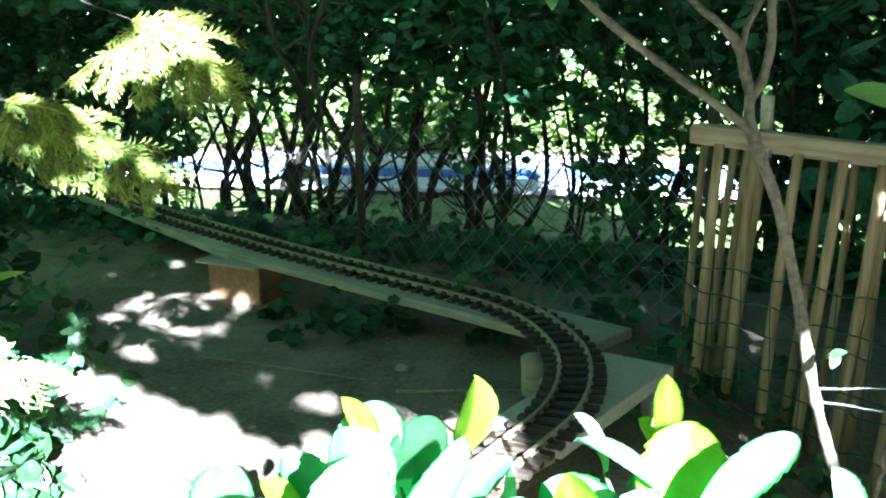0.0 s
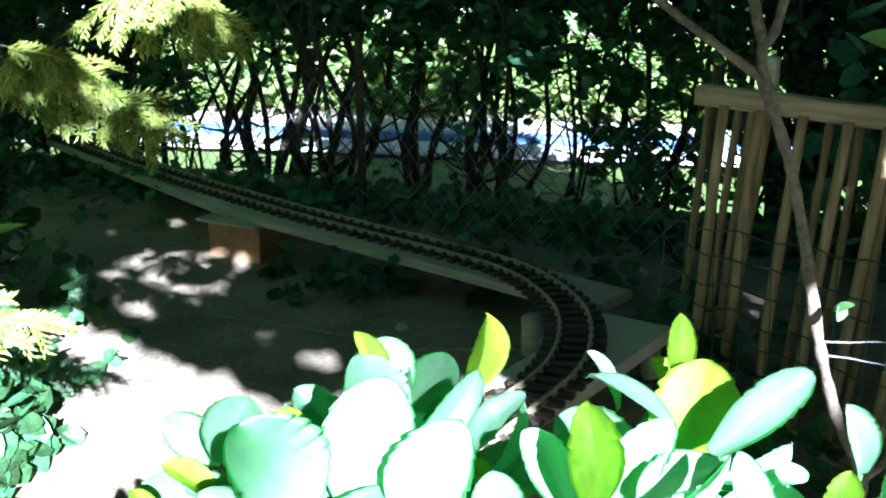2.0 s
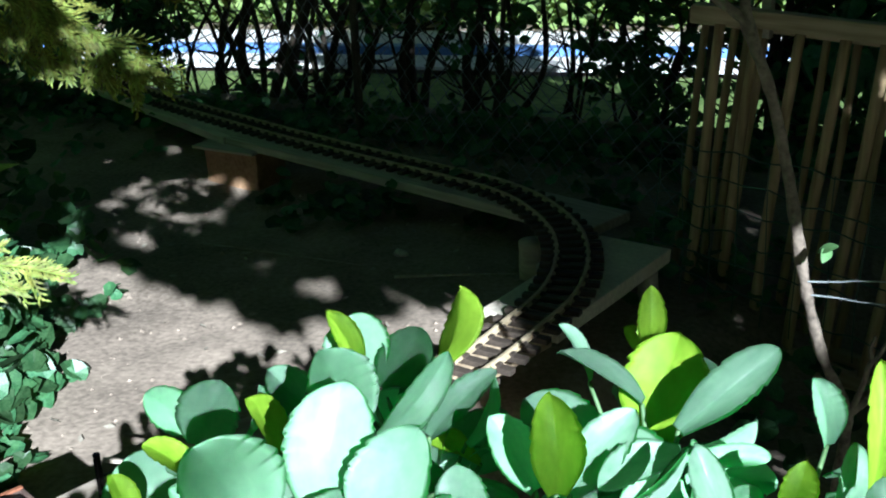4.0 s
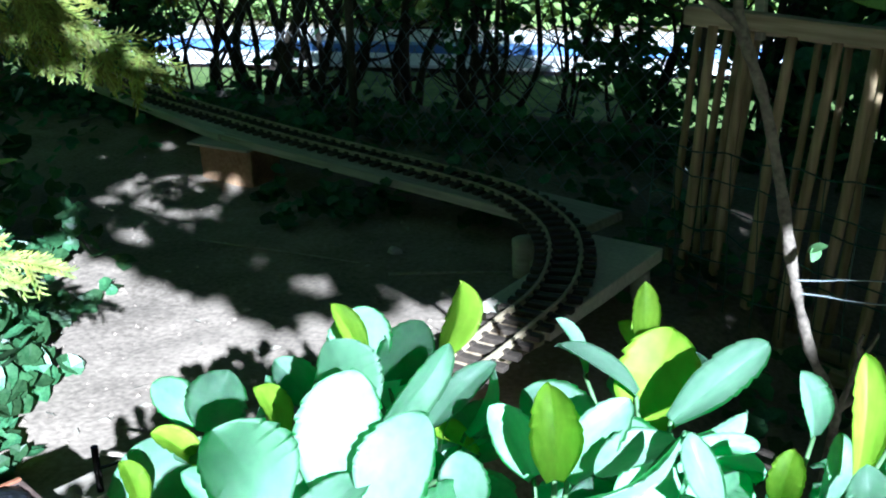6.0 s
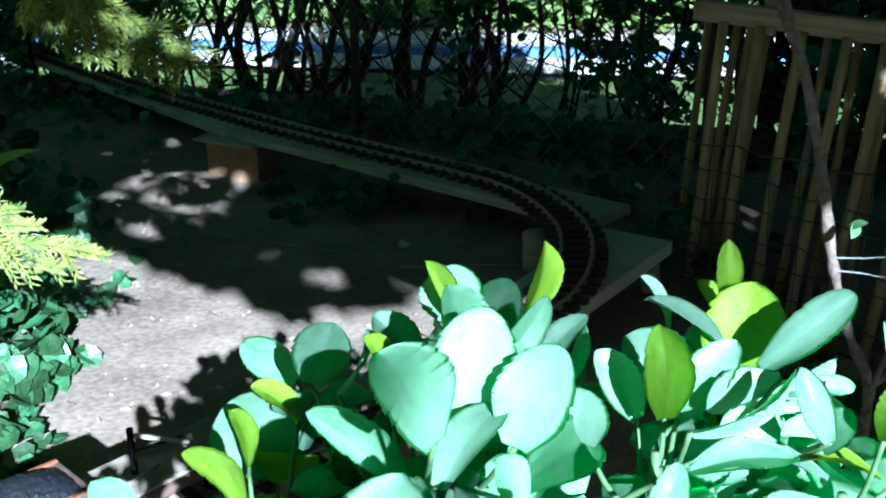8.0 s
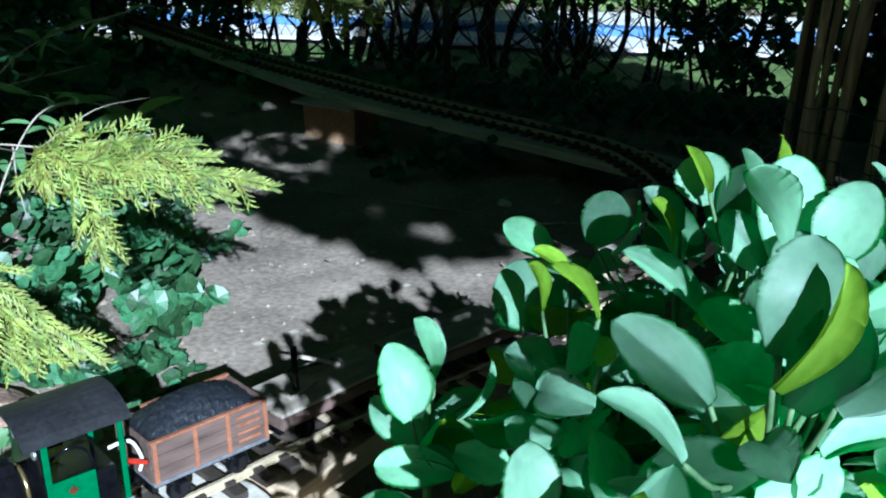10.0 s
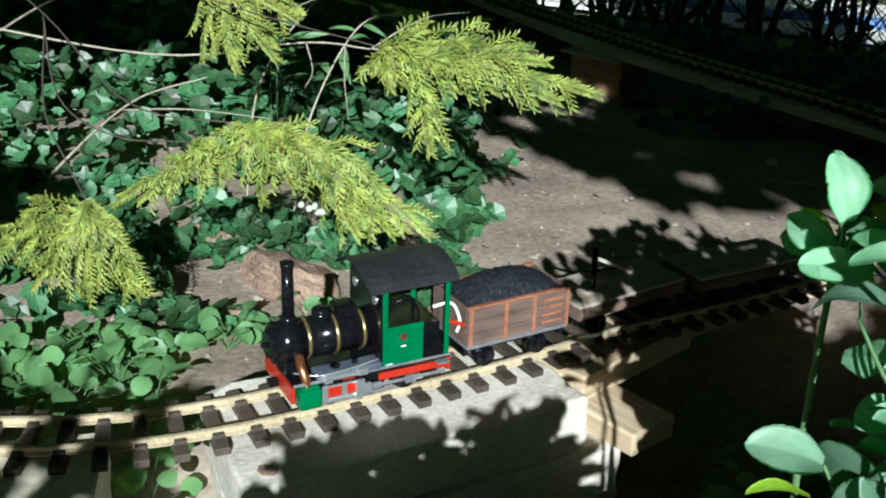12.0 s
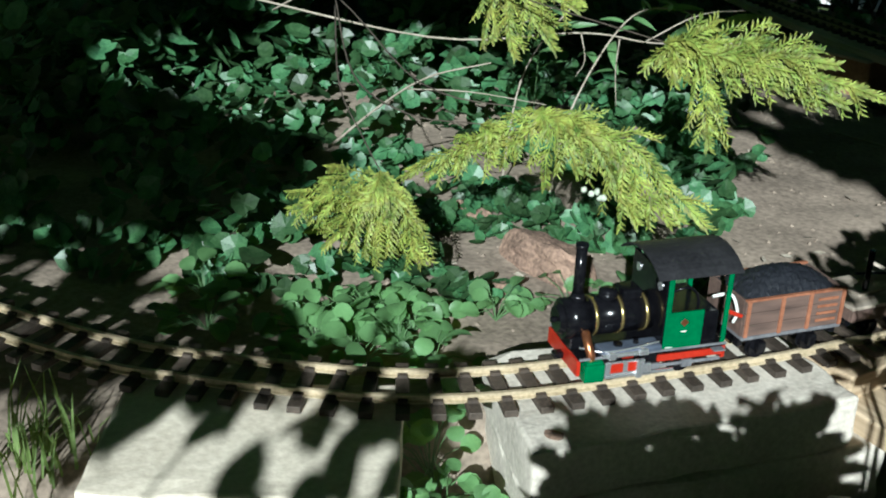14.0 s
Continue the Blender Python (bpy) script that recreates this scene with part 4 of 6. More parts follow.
IVY_SHAPES = [[(0, -0.5), (0.28, -0.42), (0.55, -0.12), (0.30, 0.05), (0.32, 0.30), (0, 0.62), (-0.32, 0.30), (-0.30, 0.05), (-0.55, -0.12), (-0.28, -0.42)],
              [(0, -0.45), (0.35, -0.40), (0.48, 0.0), (0.30, 0.32), (0, 0.55), (-0.30, 0.32), (-0.48, 0.0), (-0.35, -0.40)]]
ROUND_SHAPES = [[(0.12 * s, -0.5) if abs(s) == 1 else (0, 0) for s in ()] or [(0.5 * math.sin(a) * (1 + 0.05 * math.sin(7 * a)), -0.5 * math.cos(a) * (1 + 0.05 * math.cos(5 * a))) for a in (math.tau * k / 10 for k in range(10))],
                [(0, -0.5), (0.30, -0.38), (0.42, 0.0), (0.30, 0.36), (0, 0.58), (-0.30, 0.36), (-0.42, 0.0), (-0.30, -0.38)]]
LANCE_SHAPES = [[(0, -0.5), (0.12, -0.2), (0.13, 0.1), (0, 0.6), (-0.13, 0.1), (-0.12, -0.2)]]


def fill(n, spots, size, seed, low=0.0, high=0.1):
    """Places in clumps. spots: (x, y, radius x, radius y, share)."""
    rng = random.Random(seed)
    out = []
    total = sum(s[4] for s in spots)
    for x, y, rx, ry, share in spots:
        for _ in range(int(n * share / total)):
            a, r = rng.uniform(0, math.tau), math.sqrt(rng.random())
            px, py = x + rx * r * math.cos(a), y + ry * r * math.sin(a)
            h = low + (high - low) * (1 - r * r) * rng.random()
            clump = noise.noise(Vector((px * 7, py * 7, seed)))
            if clump < -0.04:
                continue
            out.append((px, py, ground_z(px, py) + 0.012 + h * (1 + clump), rng.uniform(*size)))
    return out


scatter("ivy", IVY_SHAPES, fill(5000, [(-1.45, 2.55, 0.75, 0.55, 6), (-2.2, 3.4, 0.8, 0.8, 4), (-1.75, 1.75, 0.6, 0.45, 4), (-0.78, 2.28, 0.16, 0.30, 2.2), (-0.95, 2.75, 0.25, 0.35, 1.5), (-1.3, 1.6, 0.25, 0.15, 0.6)], (0.026, 0.058), 3, 0.0, 0.21),
        IVY, "dense ivy with dark glossy leaves spreading over the soil", "ivy", 0.38, 3)


def cover_plants():
    """Low plants with rounded leaves on short stalks."""
    rng = random.Random(8)
    me = [leaf_mesh("leaf", 1.0, w, COVER, f, c, wide_at=0.52, rows=9, teeth=t, blunt=0.5) for w, f, c, t in ((0.95, 0.12, 0.35, 0.03), (0.85, 0.22, 0.1, 0.05), (1.05, 0.05, 0.6, 0.02), (0.8, 0.3, 0.3, 0.05))]
    spots = [(-0.90 + rng.uniform(-0.16, 0.20), 1.44 + rng.uniform(-0.08, 0.09)) for _ in range(13)] + [(-1.2, 1.34), (-1.28, 1.42)]
    spots += [(-0.74, 1.74), (-0.68, 1.79), (-1.35, 1.72), (-1.45, 1.80), (-0.82, 1.62)]
    low = len(spots)
    spots += [(rng.uniform(-0.05, 0.34), rng.uniform(1.12, 1.72)) for _ in range(26)] + [(-0.685, 1.225), (-0.645, 1.185), (-0.715, 1.25), (-0.62, 1.14), (-0.675, 1.17)]
    for n_spot, (x, y) in enumerate(spots):
        grow = 1.0 if n_spot < low else 2.0
        z = ground_z(x, y)
        thing = anchor("ground_cover_plant", pose(x, y, z), "low plant with rounded bright green leaves beside the track", "plant", "ground cover clump")
        bm = bmesh.new()
        for k in range(rng.randint(13, 19)):
            a, reach, high = rng.uniform(0, math.tau), rng.uniform(0.012, 0.065), rng.uniform(0.012, 0.055) * grow
            base = Vector((math.cos(a) * reach, math.sin(a) * reach, high))
            add_tube(bm, [Vector((0, 0, 0)), base * 0.5 + Vector((0, 0, 0.012)), base], (0.0010, 0.0007), 4)
            size = rng.uniform(0.020, 0.042)
            tip = base + Vector((math.cos(a + rng.uniform(-0.6, 0.6)), math.sin(a + rng.uniform(-0.6, 0.6)), rng.uniform(-0.5, 0.5))).normalized() * size
            m, length = leaf_pose(base, tip, Vector((rng.uniform(-0.5, 0.7), rng.uniform(-0.9, 0.3), 0.9)))
            ob = new("leaf", rng.choice(me))
            ob.parent = thing
            ob.matrix_local = Matrix.Translation(base) @ m @ Matrix.Diagonal((length, length, length, 1))
        part("stem", bm, STEM, thing)


cover_plants()
scatter("ivy", IVY_SHAPES, fill(900, [(-0.20, 3.22, 0.30, 0.07, 2), (0.15, 3.32, 0.5, 0.12, 3), (0.55, 2.95, 0.25, 0.25, 3), (0.72, 2.35, 0.25, 0.3, 3), (-1.2, 4.15, 0.5, 0.3, 2), (-0.45, 3.45, 0.15, 0.05, 1)], (0.03, 0.05), 12, 0.0, 0.13),
        IVY, "dark ivy along the foot of the hedge and crate", "ivy", 0.55, 12)
scatter("ivy", IVY_SHAPES, fill(1000, [(-1.05, 1.74, 0.30, 0.10, 3), (-0.64, 2.0, 0.10, 0.12, 1), (-1.22, 1.86, 0.22, 0.12, 3), (-1.33, 2.10, 0.20, 0.12, 2), (-1.0, 2.02, 0.16, 0.10, 2)], (0.026, 0.046), 18, 0.0, 0.06), IVY, "low ivy creeping over the soil among the stones", "ivy", 0.5, 18)
scatter("sprigs", IVY_SHAPES, fill(130, [(-0.66, 1.10, 0.055, 0.05, 3), (-0.16, 1.25, 0.12, 0.2, 2)], (0.018, 0.036), 15, 0.06, 0.16), COVER, "small ivy sprigs growing beside the slab", "ivy", 0.5, 15)


def build_weeds():
    """Tall thin weeds with long narrow leaves, standing in the ivy."""
    rng = random.Random(61)
    me = [leaf_mesh("leaf", 1.0, w, COVER, 0.2, c, wide_at=0.4) for w, c in ((0.20, 0.5), (0.16, 0.3), (0.24, 0.7))]
    for x, y, high in ((-1.14, 2.36, 0.40), (-1.20, 2.44, 0.44)):
        z = ground_z(x, y)
        thing = anchor("weed", pose(x, y, z), "tall weed with long narrow green leaves among the ivy", "weed", "weeds in the ivy")
        line = [Vector((0.02 * f * f, -0.02 * f, high * f - 0.01)) for f in np.linspace(0, 1, 6)]
        part("stem", tube(line, (0.0022, 0.0010), 6), STEM, thing)
        for k in range(13):
            f = 0.62 + 0.38 * k / 12
            base = Vector((0.02 * f * f, -0.02 * f, high * f - 0.01))
            a = k * 2.4 + rng.uniform(-0.3, 0.3)
            tip = base + Vector((math.cos(a), math.sin(a), rng.uniform(0.1, 0.8))).normalized() * rng.uniform(0.055, 0.085)
            m, length = leaf_pose(base, tip, Vector((0.1, -0.4, 0.9)), rng.uniform(-30, 30))
            ob = new("leaf", rng.choice(me))
            ob.parent = thing
            ob.matrix_local = Matrix.Translation(base) @ m @ Matrix.Diagonal((length, length, length, 1))


build_weeds()


def arching_weed(pts, seed):
    """A pale arching stem with narrow drooping leaves."""
    rng = random.Random(seed)
    foot = Vector(pts[0])
    thing = anchor("weed", Matrix.Translation(foot), "arching weed with a pale stem and narrow grey-green leaves", "weed", "weeds in the ivy")
    line = smooth_line([Vector(p) - foot for p in pts], 8)
    part("stem", tube(line, (0.0024, 0.0011), 6, 0.15), TWIG, thing, smooth=True)
    me = [leaf_mesh("leaf", 1.0, w, COVER, 0.2, c, wide_at=0.4) for w, c in ((0.17, 0.5), (0.22, 0.7))]
    n = len(line)
    for k in range(17):
        i = int(n * (0.35 + 0.64 * k / 17))
        base = line[min(i, n - 1)]
        a = k * 2.4 + rng.uniform(-0.4, 0.4)
        tip = base + Vector((math.cos(a), 0.6 * math.sin(a), rng.uniform(-0.5, 0.5))).normalized() * rng.uniform(0.05, 0.10)
        m, length = leaf_pose(base, tip, Vector((0.1, -0.5, 0.9)), rng.uniform(-40, 40))
        ob = new("leaf", rng.choice(me))
        ob.parent = thing
        ob.matrix_local = Matrix.Translation(base) @ m @ Matrix.Diagonal((length, length, length, 1))


arching_weed([(-1.12, 2.18, 0.10), (-1.08, 2.19, 0.38), (-0.933, 2.22, 0.581), (-0.839, 2.26, 0.644), (-0.715, 2.293, 0.679)], 5)
arching_weed([(-0.98, 2.12, 0.10), (-0.95, 2.14, 0.32), (-0.876, 2.2, 0.50), (-0.785, 2.225, 0.533), (-0.70, 2.24, 0.50)], 6)


def build_grass():
    rng = random.Random(21)
    verts, faces = [], []
    for cx, cy, n, r in ((-1.13, 0.94, 60, 0.03), (-0.95, 0.83, 60, 0.04)):
        for _ in range(n):
            x, y = cx + rng.gauss(0, r), cy + rng.gauss(0, r)
            z = ground_z(x, y)
            h, a = rng.uniform(0.06, 0.13), rng.uniform(0, math.tau)
            lean, w = Vector((math.cos(a), math.sin(a), 0)), 0.0022
            side = Vector((-math.sin(a), math.cos(a), 0)) * w
            k = len(verts)
            p0, p1, p2 = Vector((x, y, z)), Vector((x, y, z + h * 0.55)) + lean * h * 0.12, Vector((x, y, z + h * 0.9)) + lean * h * rng.uniform(0.25, 0.6)
            verts += [p0 - side, p0 + side, p1 + side * 0.8, p1 - side * 0.8, p2]
            faces += [(k, k + 1, k + 2, k + 3), (k + 3, k + 2, k + 4)]
    tagged(raw("grass", verts, faces, GRASS), "tufts of green grass in front of the stone slab", "grass", kind="stuff")


build_grass()


def dry_branch(pts, r, label, twigs=(), mat=None):
    bm = tube(smooth_line([Vector(p) for p in pts], 6), (r, r * 0.4), 6, 0.3)
    for t in twigs:
        add_tube(bm, smooth_line([Vector(p) for p in t], 4), (r * 0.55, r * 0.25), 5, 0.3)
    return tagged(part("dry_branch", bm, mat or TWIG, smooth=True), label, "branch", "dry branches over the ivy")


dry_branch([(-1.802, 2.068, 0.461), (-1.218, 2.025, 0.45), (-0.894, 2.032, 0.505), (-0.753, 2.035, 0.507), (-0.57, 2.016, 0.538)], 0.0028, "dry pale branch reaching over the ivy",
           [[(-0.818, 2.033, 0.505), (-0.82, 2.033, 0.447), (-0.812, 2.033, 0.38)], [(-0.894, 2.032, 0.504), (-0.882, 2.032, 0.456), (-0.898, 2.031, 0.422)], [(-1.051, 2.028, 0.484), (-0.886, 2.054, 0.579), (-0.687, 2.092, 0.63)], [(-0.771, 2.034, 0.506), (-0.684, 2.059, 0.563), (-0.607, 2.094, 0.576)]])
dry_branch([(-1.344, 1.859, 0.238), (-1.2, 1.831, 0.358), (-1.086, 1.813, 0.435), (-0.961, 1.815, 0.481)], 0.003, "dry brown branch leaning up out of the ivy", [[(-1.138, 1.822, 0.402), (-1.012, 1.835, 0.416), (-0.876, 1.869, 0.409)]])
dry_branch([(-1.989, 2.423, 0.322), (-1.676, 2.325, 0.468), (-1.361, 2.227, 0.562), (-0.994, 2.13, 0.636)], 0.003, "dry grey branch arching over the ivy", [[(-1.519, 2.276, 0.515), (-1.365, 2.332, 0.625), (-1.158, 2.337, 0.715)], [(-1.257, 2.198, 0.591), (-1.047, 2.234, 0.572), (-0.888, 2.237, 0.545)]])
dry_branch([(-0.62, 3.06, 0.108), (-0.38, 2.98, 0.112), (-0.2, 2.93, 0.108)], 0.003, "thin dry stick lying on the soil")
dry_branch([(-0.12, 2.86, 0.110), (0.03, 2.87, 0.114), (0.15, 2.885, 0.112)], 0.004, "thin dry stick lying on the soil")

# ---------------------------------------------------------------- stones and litter


def stone(x, y, r, seed, label, mat, flat=0.6):
    rng = random.Random(seed)
    bm = bmesh.new()
    bmesh.ops.create_icosphere(bm, subdivisions=4, radius=1)
    cuts = [(Vector((rng.uniform(-1, 1), rng.uniform(-1, 1), rng.uniform(-0.3, 1))).normalized(), rng.uniform(0.45, 0.8)) for _ in range(14)]
    for v in bm.verts:
        for n, d in cuts:
            over = v.co.dot(n) - d
            if over > 0:
                v.co -= n * over * 0.93
        v.co += noise.noise_vector(v.co * 3.5 + Vector((seed, 0, 0))) * 0.07 + noise.noise_vector(v.co * 11) * 0.025
        v.co = Vector((v.co.x * r * 1.35, v.co.y * r, v.co.z * r * flat))
    ob = part("stone", bm, mat)
    ob.location = (x, y, ground_z(x, y) + r * flat * 0.35)
    return tagged(ob, label, "stone", "stones by the track")


stone(-0.835, 1.875, 0.095, 2, "rough reddish stone half buried in the soil", ROCK)
stone(-1.10, 1.97, 0.06, 7, "rough reddish stone half buried in the soil", ROCK)
stone(-0.86, 1.73, 0.035, 11, "small rough reddish stone on the soil", ROCK)
stone(-0.13, 3.02, 0.018, 5, "small pale stone on the soil", CONCRETE)


def build_litter():
    rng = random.Random(33)
    verts, faces = [], []
    for _ in range(1500):
        x, y = rng.uniform(-1.6, 0.35), rng.uniform(1.55, 3.9)
        if (x + 0.27) * 0.72 - (y - 1.738) * 0.69 > -0.05:
            continue
        r = rng.uniform(0.002, 0.006) * (1.8 if rng.random() < 0.06 else 1)
        c = Vector((x, y, ground_z(x, y) + 0.001))
        n = len(verts)
        verts += [c + Vector((r * rng.uniform(0.6, 1.3) * math.cos(a), r * rng.uniform(0.6, 1.3) * math.sin(a), 0)) for a in (0.3, 1.6, 2.9, 4.2, 5.4)]
        verts.append(c + Vector((0, 0, r * rng.uniform(0.4, 1.0))))
        faces += [(n + i, n + (i + 1) % 5, n + 5) for i in range(5)]
    tagged(raw("soil_crumbs", verts, faces, SOIL), "crumbs of dry soil and grit", "soil crumbs", kind="stuff")
    verts, faces = [], []
    for _ in range(160):
        x, y = rng.uniform(-1.2, 0.3), rng.uniform(1.65, 3.6)
        if (x + 0.27) * 0.72 - (y - 1.738) * 0.69 > -0.04:
            continue
        a, r = rng.uniform(0, math.tau), rng.uniform(0.006, 0.016)
        d, e = Vector((math.cos(a), math.sin(a), 0)) * r, Vector((-math.sin(a), math.cos(a), 0)) * r * 0.4
        c = Vector((x, y, ground_z(x, y) + 0.006))
        n = len(verts)
        verts += [c - d, c + e + Vector((0, 0, 0.004)), c + d + Vector((0, 0, 0.003)), c - e]
        faces.append((n, n + 3, n + 2, n + 1))
    tagged(raw("leaf_litter", verts, faces, TWIG), "small dry leaves and chips scattered on the soil", "leaf litter", kind="stuff")


build_litter()

# ---------------------------------------------------------------- hedge, wire fence and what lies beyond

HEDGE_A, HEDGE_B = Vector((-3.4, 5.50, 0)), Vector((1.9, 3.90, 0))


def hedge_bush(f, seed, r):
    rng = random.Random(seed)
    p = HEDGE_A.lerp(HEDGE_B, f) + Vector((0, rng.uniform(-0.2, 0.2), 0))
    thing = anchor("hedge_bush", pose(p.x, p.y, ground_z(p.x, p.y)), "old many-stemmed privet bush with bare dark stems below", "hedge bush", "hedge row")
    for k in range(rng.randint(4, 7)):
        way = Vector((rng.gauss(0.06, 0.22), rng.gauss(0, 0.15), 1.0))
        foot = Vector((rng.gauss(0, 0.05), rng.gauss(0, 0.04), -0.03))
        high = rng.uniform(0.95, 1.4)
        kink = [Vector((rng.gauss(0, 0.035), rng.gauss(0, 0.03), 0)) for _ in range(4)]
        pts = [foot] + [foot + way * high * g + kink[n] for n, g in enumerate((0.2, 0.45, 0.7, 1.0))]
        thick = r * rng.uniform(0.35, 1.0)
        line = smooth_line(pts, 5)
        bm = tube(line, (thick, thick * 0.35), 7, 0.35)
        for _ in range(rng.randint(4, 7)):
            q = line[rng.randint(1, len(line) - 4)]
            side = Vector((rng.choice((-1, 1)) * rng.uniform(0.4, 1.0), rng.uniform(-0.5, 0.5), rng.uniform(0.0, 1.1))).normalized() * rng.uniform(0.12, 0.42)
            add_tube(bm, smooth_line([q, q + side * 0.5 + Vector((rng.gauss(0, 0.02), 0, rng.gauss(-0.01, 0.02))), q + side + Vector((0, 0, 0.05))], 4), (thick * rng.uniform(0.2, 0.45), 0.0018), 5, 0.3)
        part("stem", bm, DARK_BARK, thing, smooth=True)
    return thing


for k, f in enumerate(np.linspace(0.02, 0.98, 27)):
    hedge_bush(f + random.uniform(-0.012, 0.012), 100 + k, random.uniform(0.009, 0.024))


def hedge_leaves():
    rng = random.Random(44)
    out = []
    for _ in range(92000):
        f = rng.random()
        p = HEDGE_A.lerp(HEDGE_B, f)
        z = 0.15 + 1.15 * rng.random() ** 0.9
        cover = 1.45 if z > 0.66 else 0.15 + 1.0 * max(z - 0.36, 0) / 0.26
        if -1.3 < p.x < 0.0 and z < 0.66:
            cover -= 0.35
        c = noise.noise(Vector((p.x * 3.2, z * 3.2, 9.0)))
        side = max(p.x + 0.25, 0.0) * 0.8 + max(-0.9 - p.x, 0) * 0.9
        tuft = noise.noise(Vector((p.x * 11, z * 11, 3.0)))
        if rng.random() > cover + c * 1.2 + side * 0.7 or tuft < (0.03 if z < 0.66 else -0.12 - 0.28 * min((z - 0.66) / 0.2, 1.0)) - 0.10 * side:
            continue
        y = p.y + rng.gauss(0, 0.17)
        out.append((p.x + rng.uniform(-0.02, 0.02), y, z, rng.uniform(0.028, 0.052)))
    scatter("hedge_leaves", LANCE_SHAPES + ROUND_SHAPES[1:], out, PRIVET, "dark green privet leaves of the old hedge", "hedge foliage", 0.35, 44)
    out = []
    for _ in range(1700):
        f = rng.uniform(0.25, 0.95)
        p = HEDGE_A.lerp(HEDGE_B, f)
        out.append((p.x + rng.uniform(-0.1, 0.1), p.y - 0.45 + rng.gauss(0, 0.12), 0.1 + 0.09 * rng.random() ** 1.6, rng.uniform(0.03, 0.055)))
    scatter("undergrowth", IVY_SHAPES, out, IVY, "dark undergrowth at the foot of the hedge", "undergrowth", 0.5, 45)


hedge_leaves()


def build_mesh_fence():
    a, b = Vector((-2.55, 5.95, 0.08)), Vector((0.62, 3.20, 0.08))
    run, length = (b - a).normalized(), (b - a).length
    thing = anchor("chain_link_fence", Matrix.Translation(a), "rusty dark chain-link fence in front of the hedge", "fence")
    bm = bmesh.new()
    cell, high = 0.075, 0.45
    n = int(length / cell)
    out = Vector((-run.y, run.x, 0))
    for k in range(n):
        pts = []
        rows = int(high / (cell / 2))
        for j in range(rows + 1):
            pts.append(run * (k * cell + (cell / 2 if j % 2 else 0)) + Vector((0, 0, j * cell / 2)) + out * (0.002 if j % 2 else -0.002))
        add_tube(bm, pts, (0.0015, 0.0015), 4)
        pts = [run * (k * cell + cell - (cell / 2 if j % 2 else 0)) + Vector((0, 0, j * cell / 2)) - out * (0.002 if j % 2 else -0.002) for j in range(rows + 1)]
        add_tube(bm, pts, (0.0015, 0.0015), 4)
    part("wire_mesh", bm, GALV, thing)
    for s in np.linspace(0.1, length - 0.05, 4):
        part("post", cyl(0.014, 0.014, 0.62, run * s + Vector((0, 0, 0.30)), seg=10), DARK_BARK, thing)


build_mesh_fence()


def strip(name, a, b, width, z, mat, label, thick=0.03):
    a, b = Vector(a), Vector(b)
    mid, run = (a + b) / 2, b - a
    ob = part(name, timber(run.length, width, thick, 0.004, 30, 0.004), mat)
    ob.matrix_world = pose(mid.x, mid.y, z, 0, 0, math.degrees(math.atan2(run.y, run.x)))
    return tagged(ob, label, name.replace("_", " "), kind="structure")


LOW = -0.86
strip("verge", (-14, 10.45), (12, 7.65), 1.7, LOW, GRASS, "sunlit grass verge beyond the hedge")
strip("pavement_1", (-14, 11.65), (12, 8.85), 0.55, LOW + 0.05, PATHWAY, "bright sunlit paving beyond the hedge")
strip("kerb", (-14, 12.2), (12, 9.4), 0.16, LOW + 0.09, BLUE, "low blue-painted edging board beside the paving", 0.09)
strip("pavement_2", (-14, 12.85), (12, 10.05), 0.8, LOW + 0.05, PATHWAY, "bright sunlit paving beyond the hedge")
# Unseen grass strip behind the camera, added so less sunlight bounces off the ground.
strip("garden_lawn", (-22, -9.2), (22, -9.2), 17.6, 0.03, GRASS, "unseen grass strip added to reduce bounced light", 0.04)
strip("lawn", (-20, 19.3), (18, 15.3), 9.0, LOW + 0.02, GRASS, "sunlit lawn beyond the paving")


def far_shrubs():
    rng = random.Random(71)
    out = []
    for _ in range(15000):
        x = rng.uniform(-9, 7)
        h = 0.9 + 0.6 * noise.noise(Vector((x * 0.8, 3, 0)))
        z = rng.random() * max(h, 0.2) * 1.5
        out.append((x * 1.6, 15.8 - 0.107 * x * 1.6 + rng.gauss(0, 0.5) + 0.5 * math.sin(x), z * 3.0 - 0.9, rng.uniform(0.12, 0.26)))
    scatter("far_shrubs", ROUND_SHAPES, out, SHRUB, "sunlit shrubs in the distance behind the hedge", "shrubs", 0.4, 71)


far_shrubs()


def near_shrubs():
    rng = random.Random(73)
    out = []
    for _ in range(9000):
        x = rng.uniform(-12, 10)
        h = 0.55 + 0.5 * noise.noise(Vector((x * 0.9, 8, 0)))
        if h < 0.3:
            continue
        out.append((x, 12.6 - 0.107 * x + rng.gauss(0, 0.25), rng.random() * h * 1.7 - 0.86, rng.uniform(0.06, 0.13)))
    scatter("low_shrubs", ROUND_SHAPES, out, GRASS, "low sunlit shrubs along the far edge of the paving", "shrubs", 0.4, 73)


near_shrubs()
strip("garden_wall", (-20, 29), (18, 26), 0.3, 2.4, PATHWAY, "pale rendered wall in the distance", 3.4)


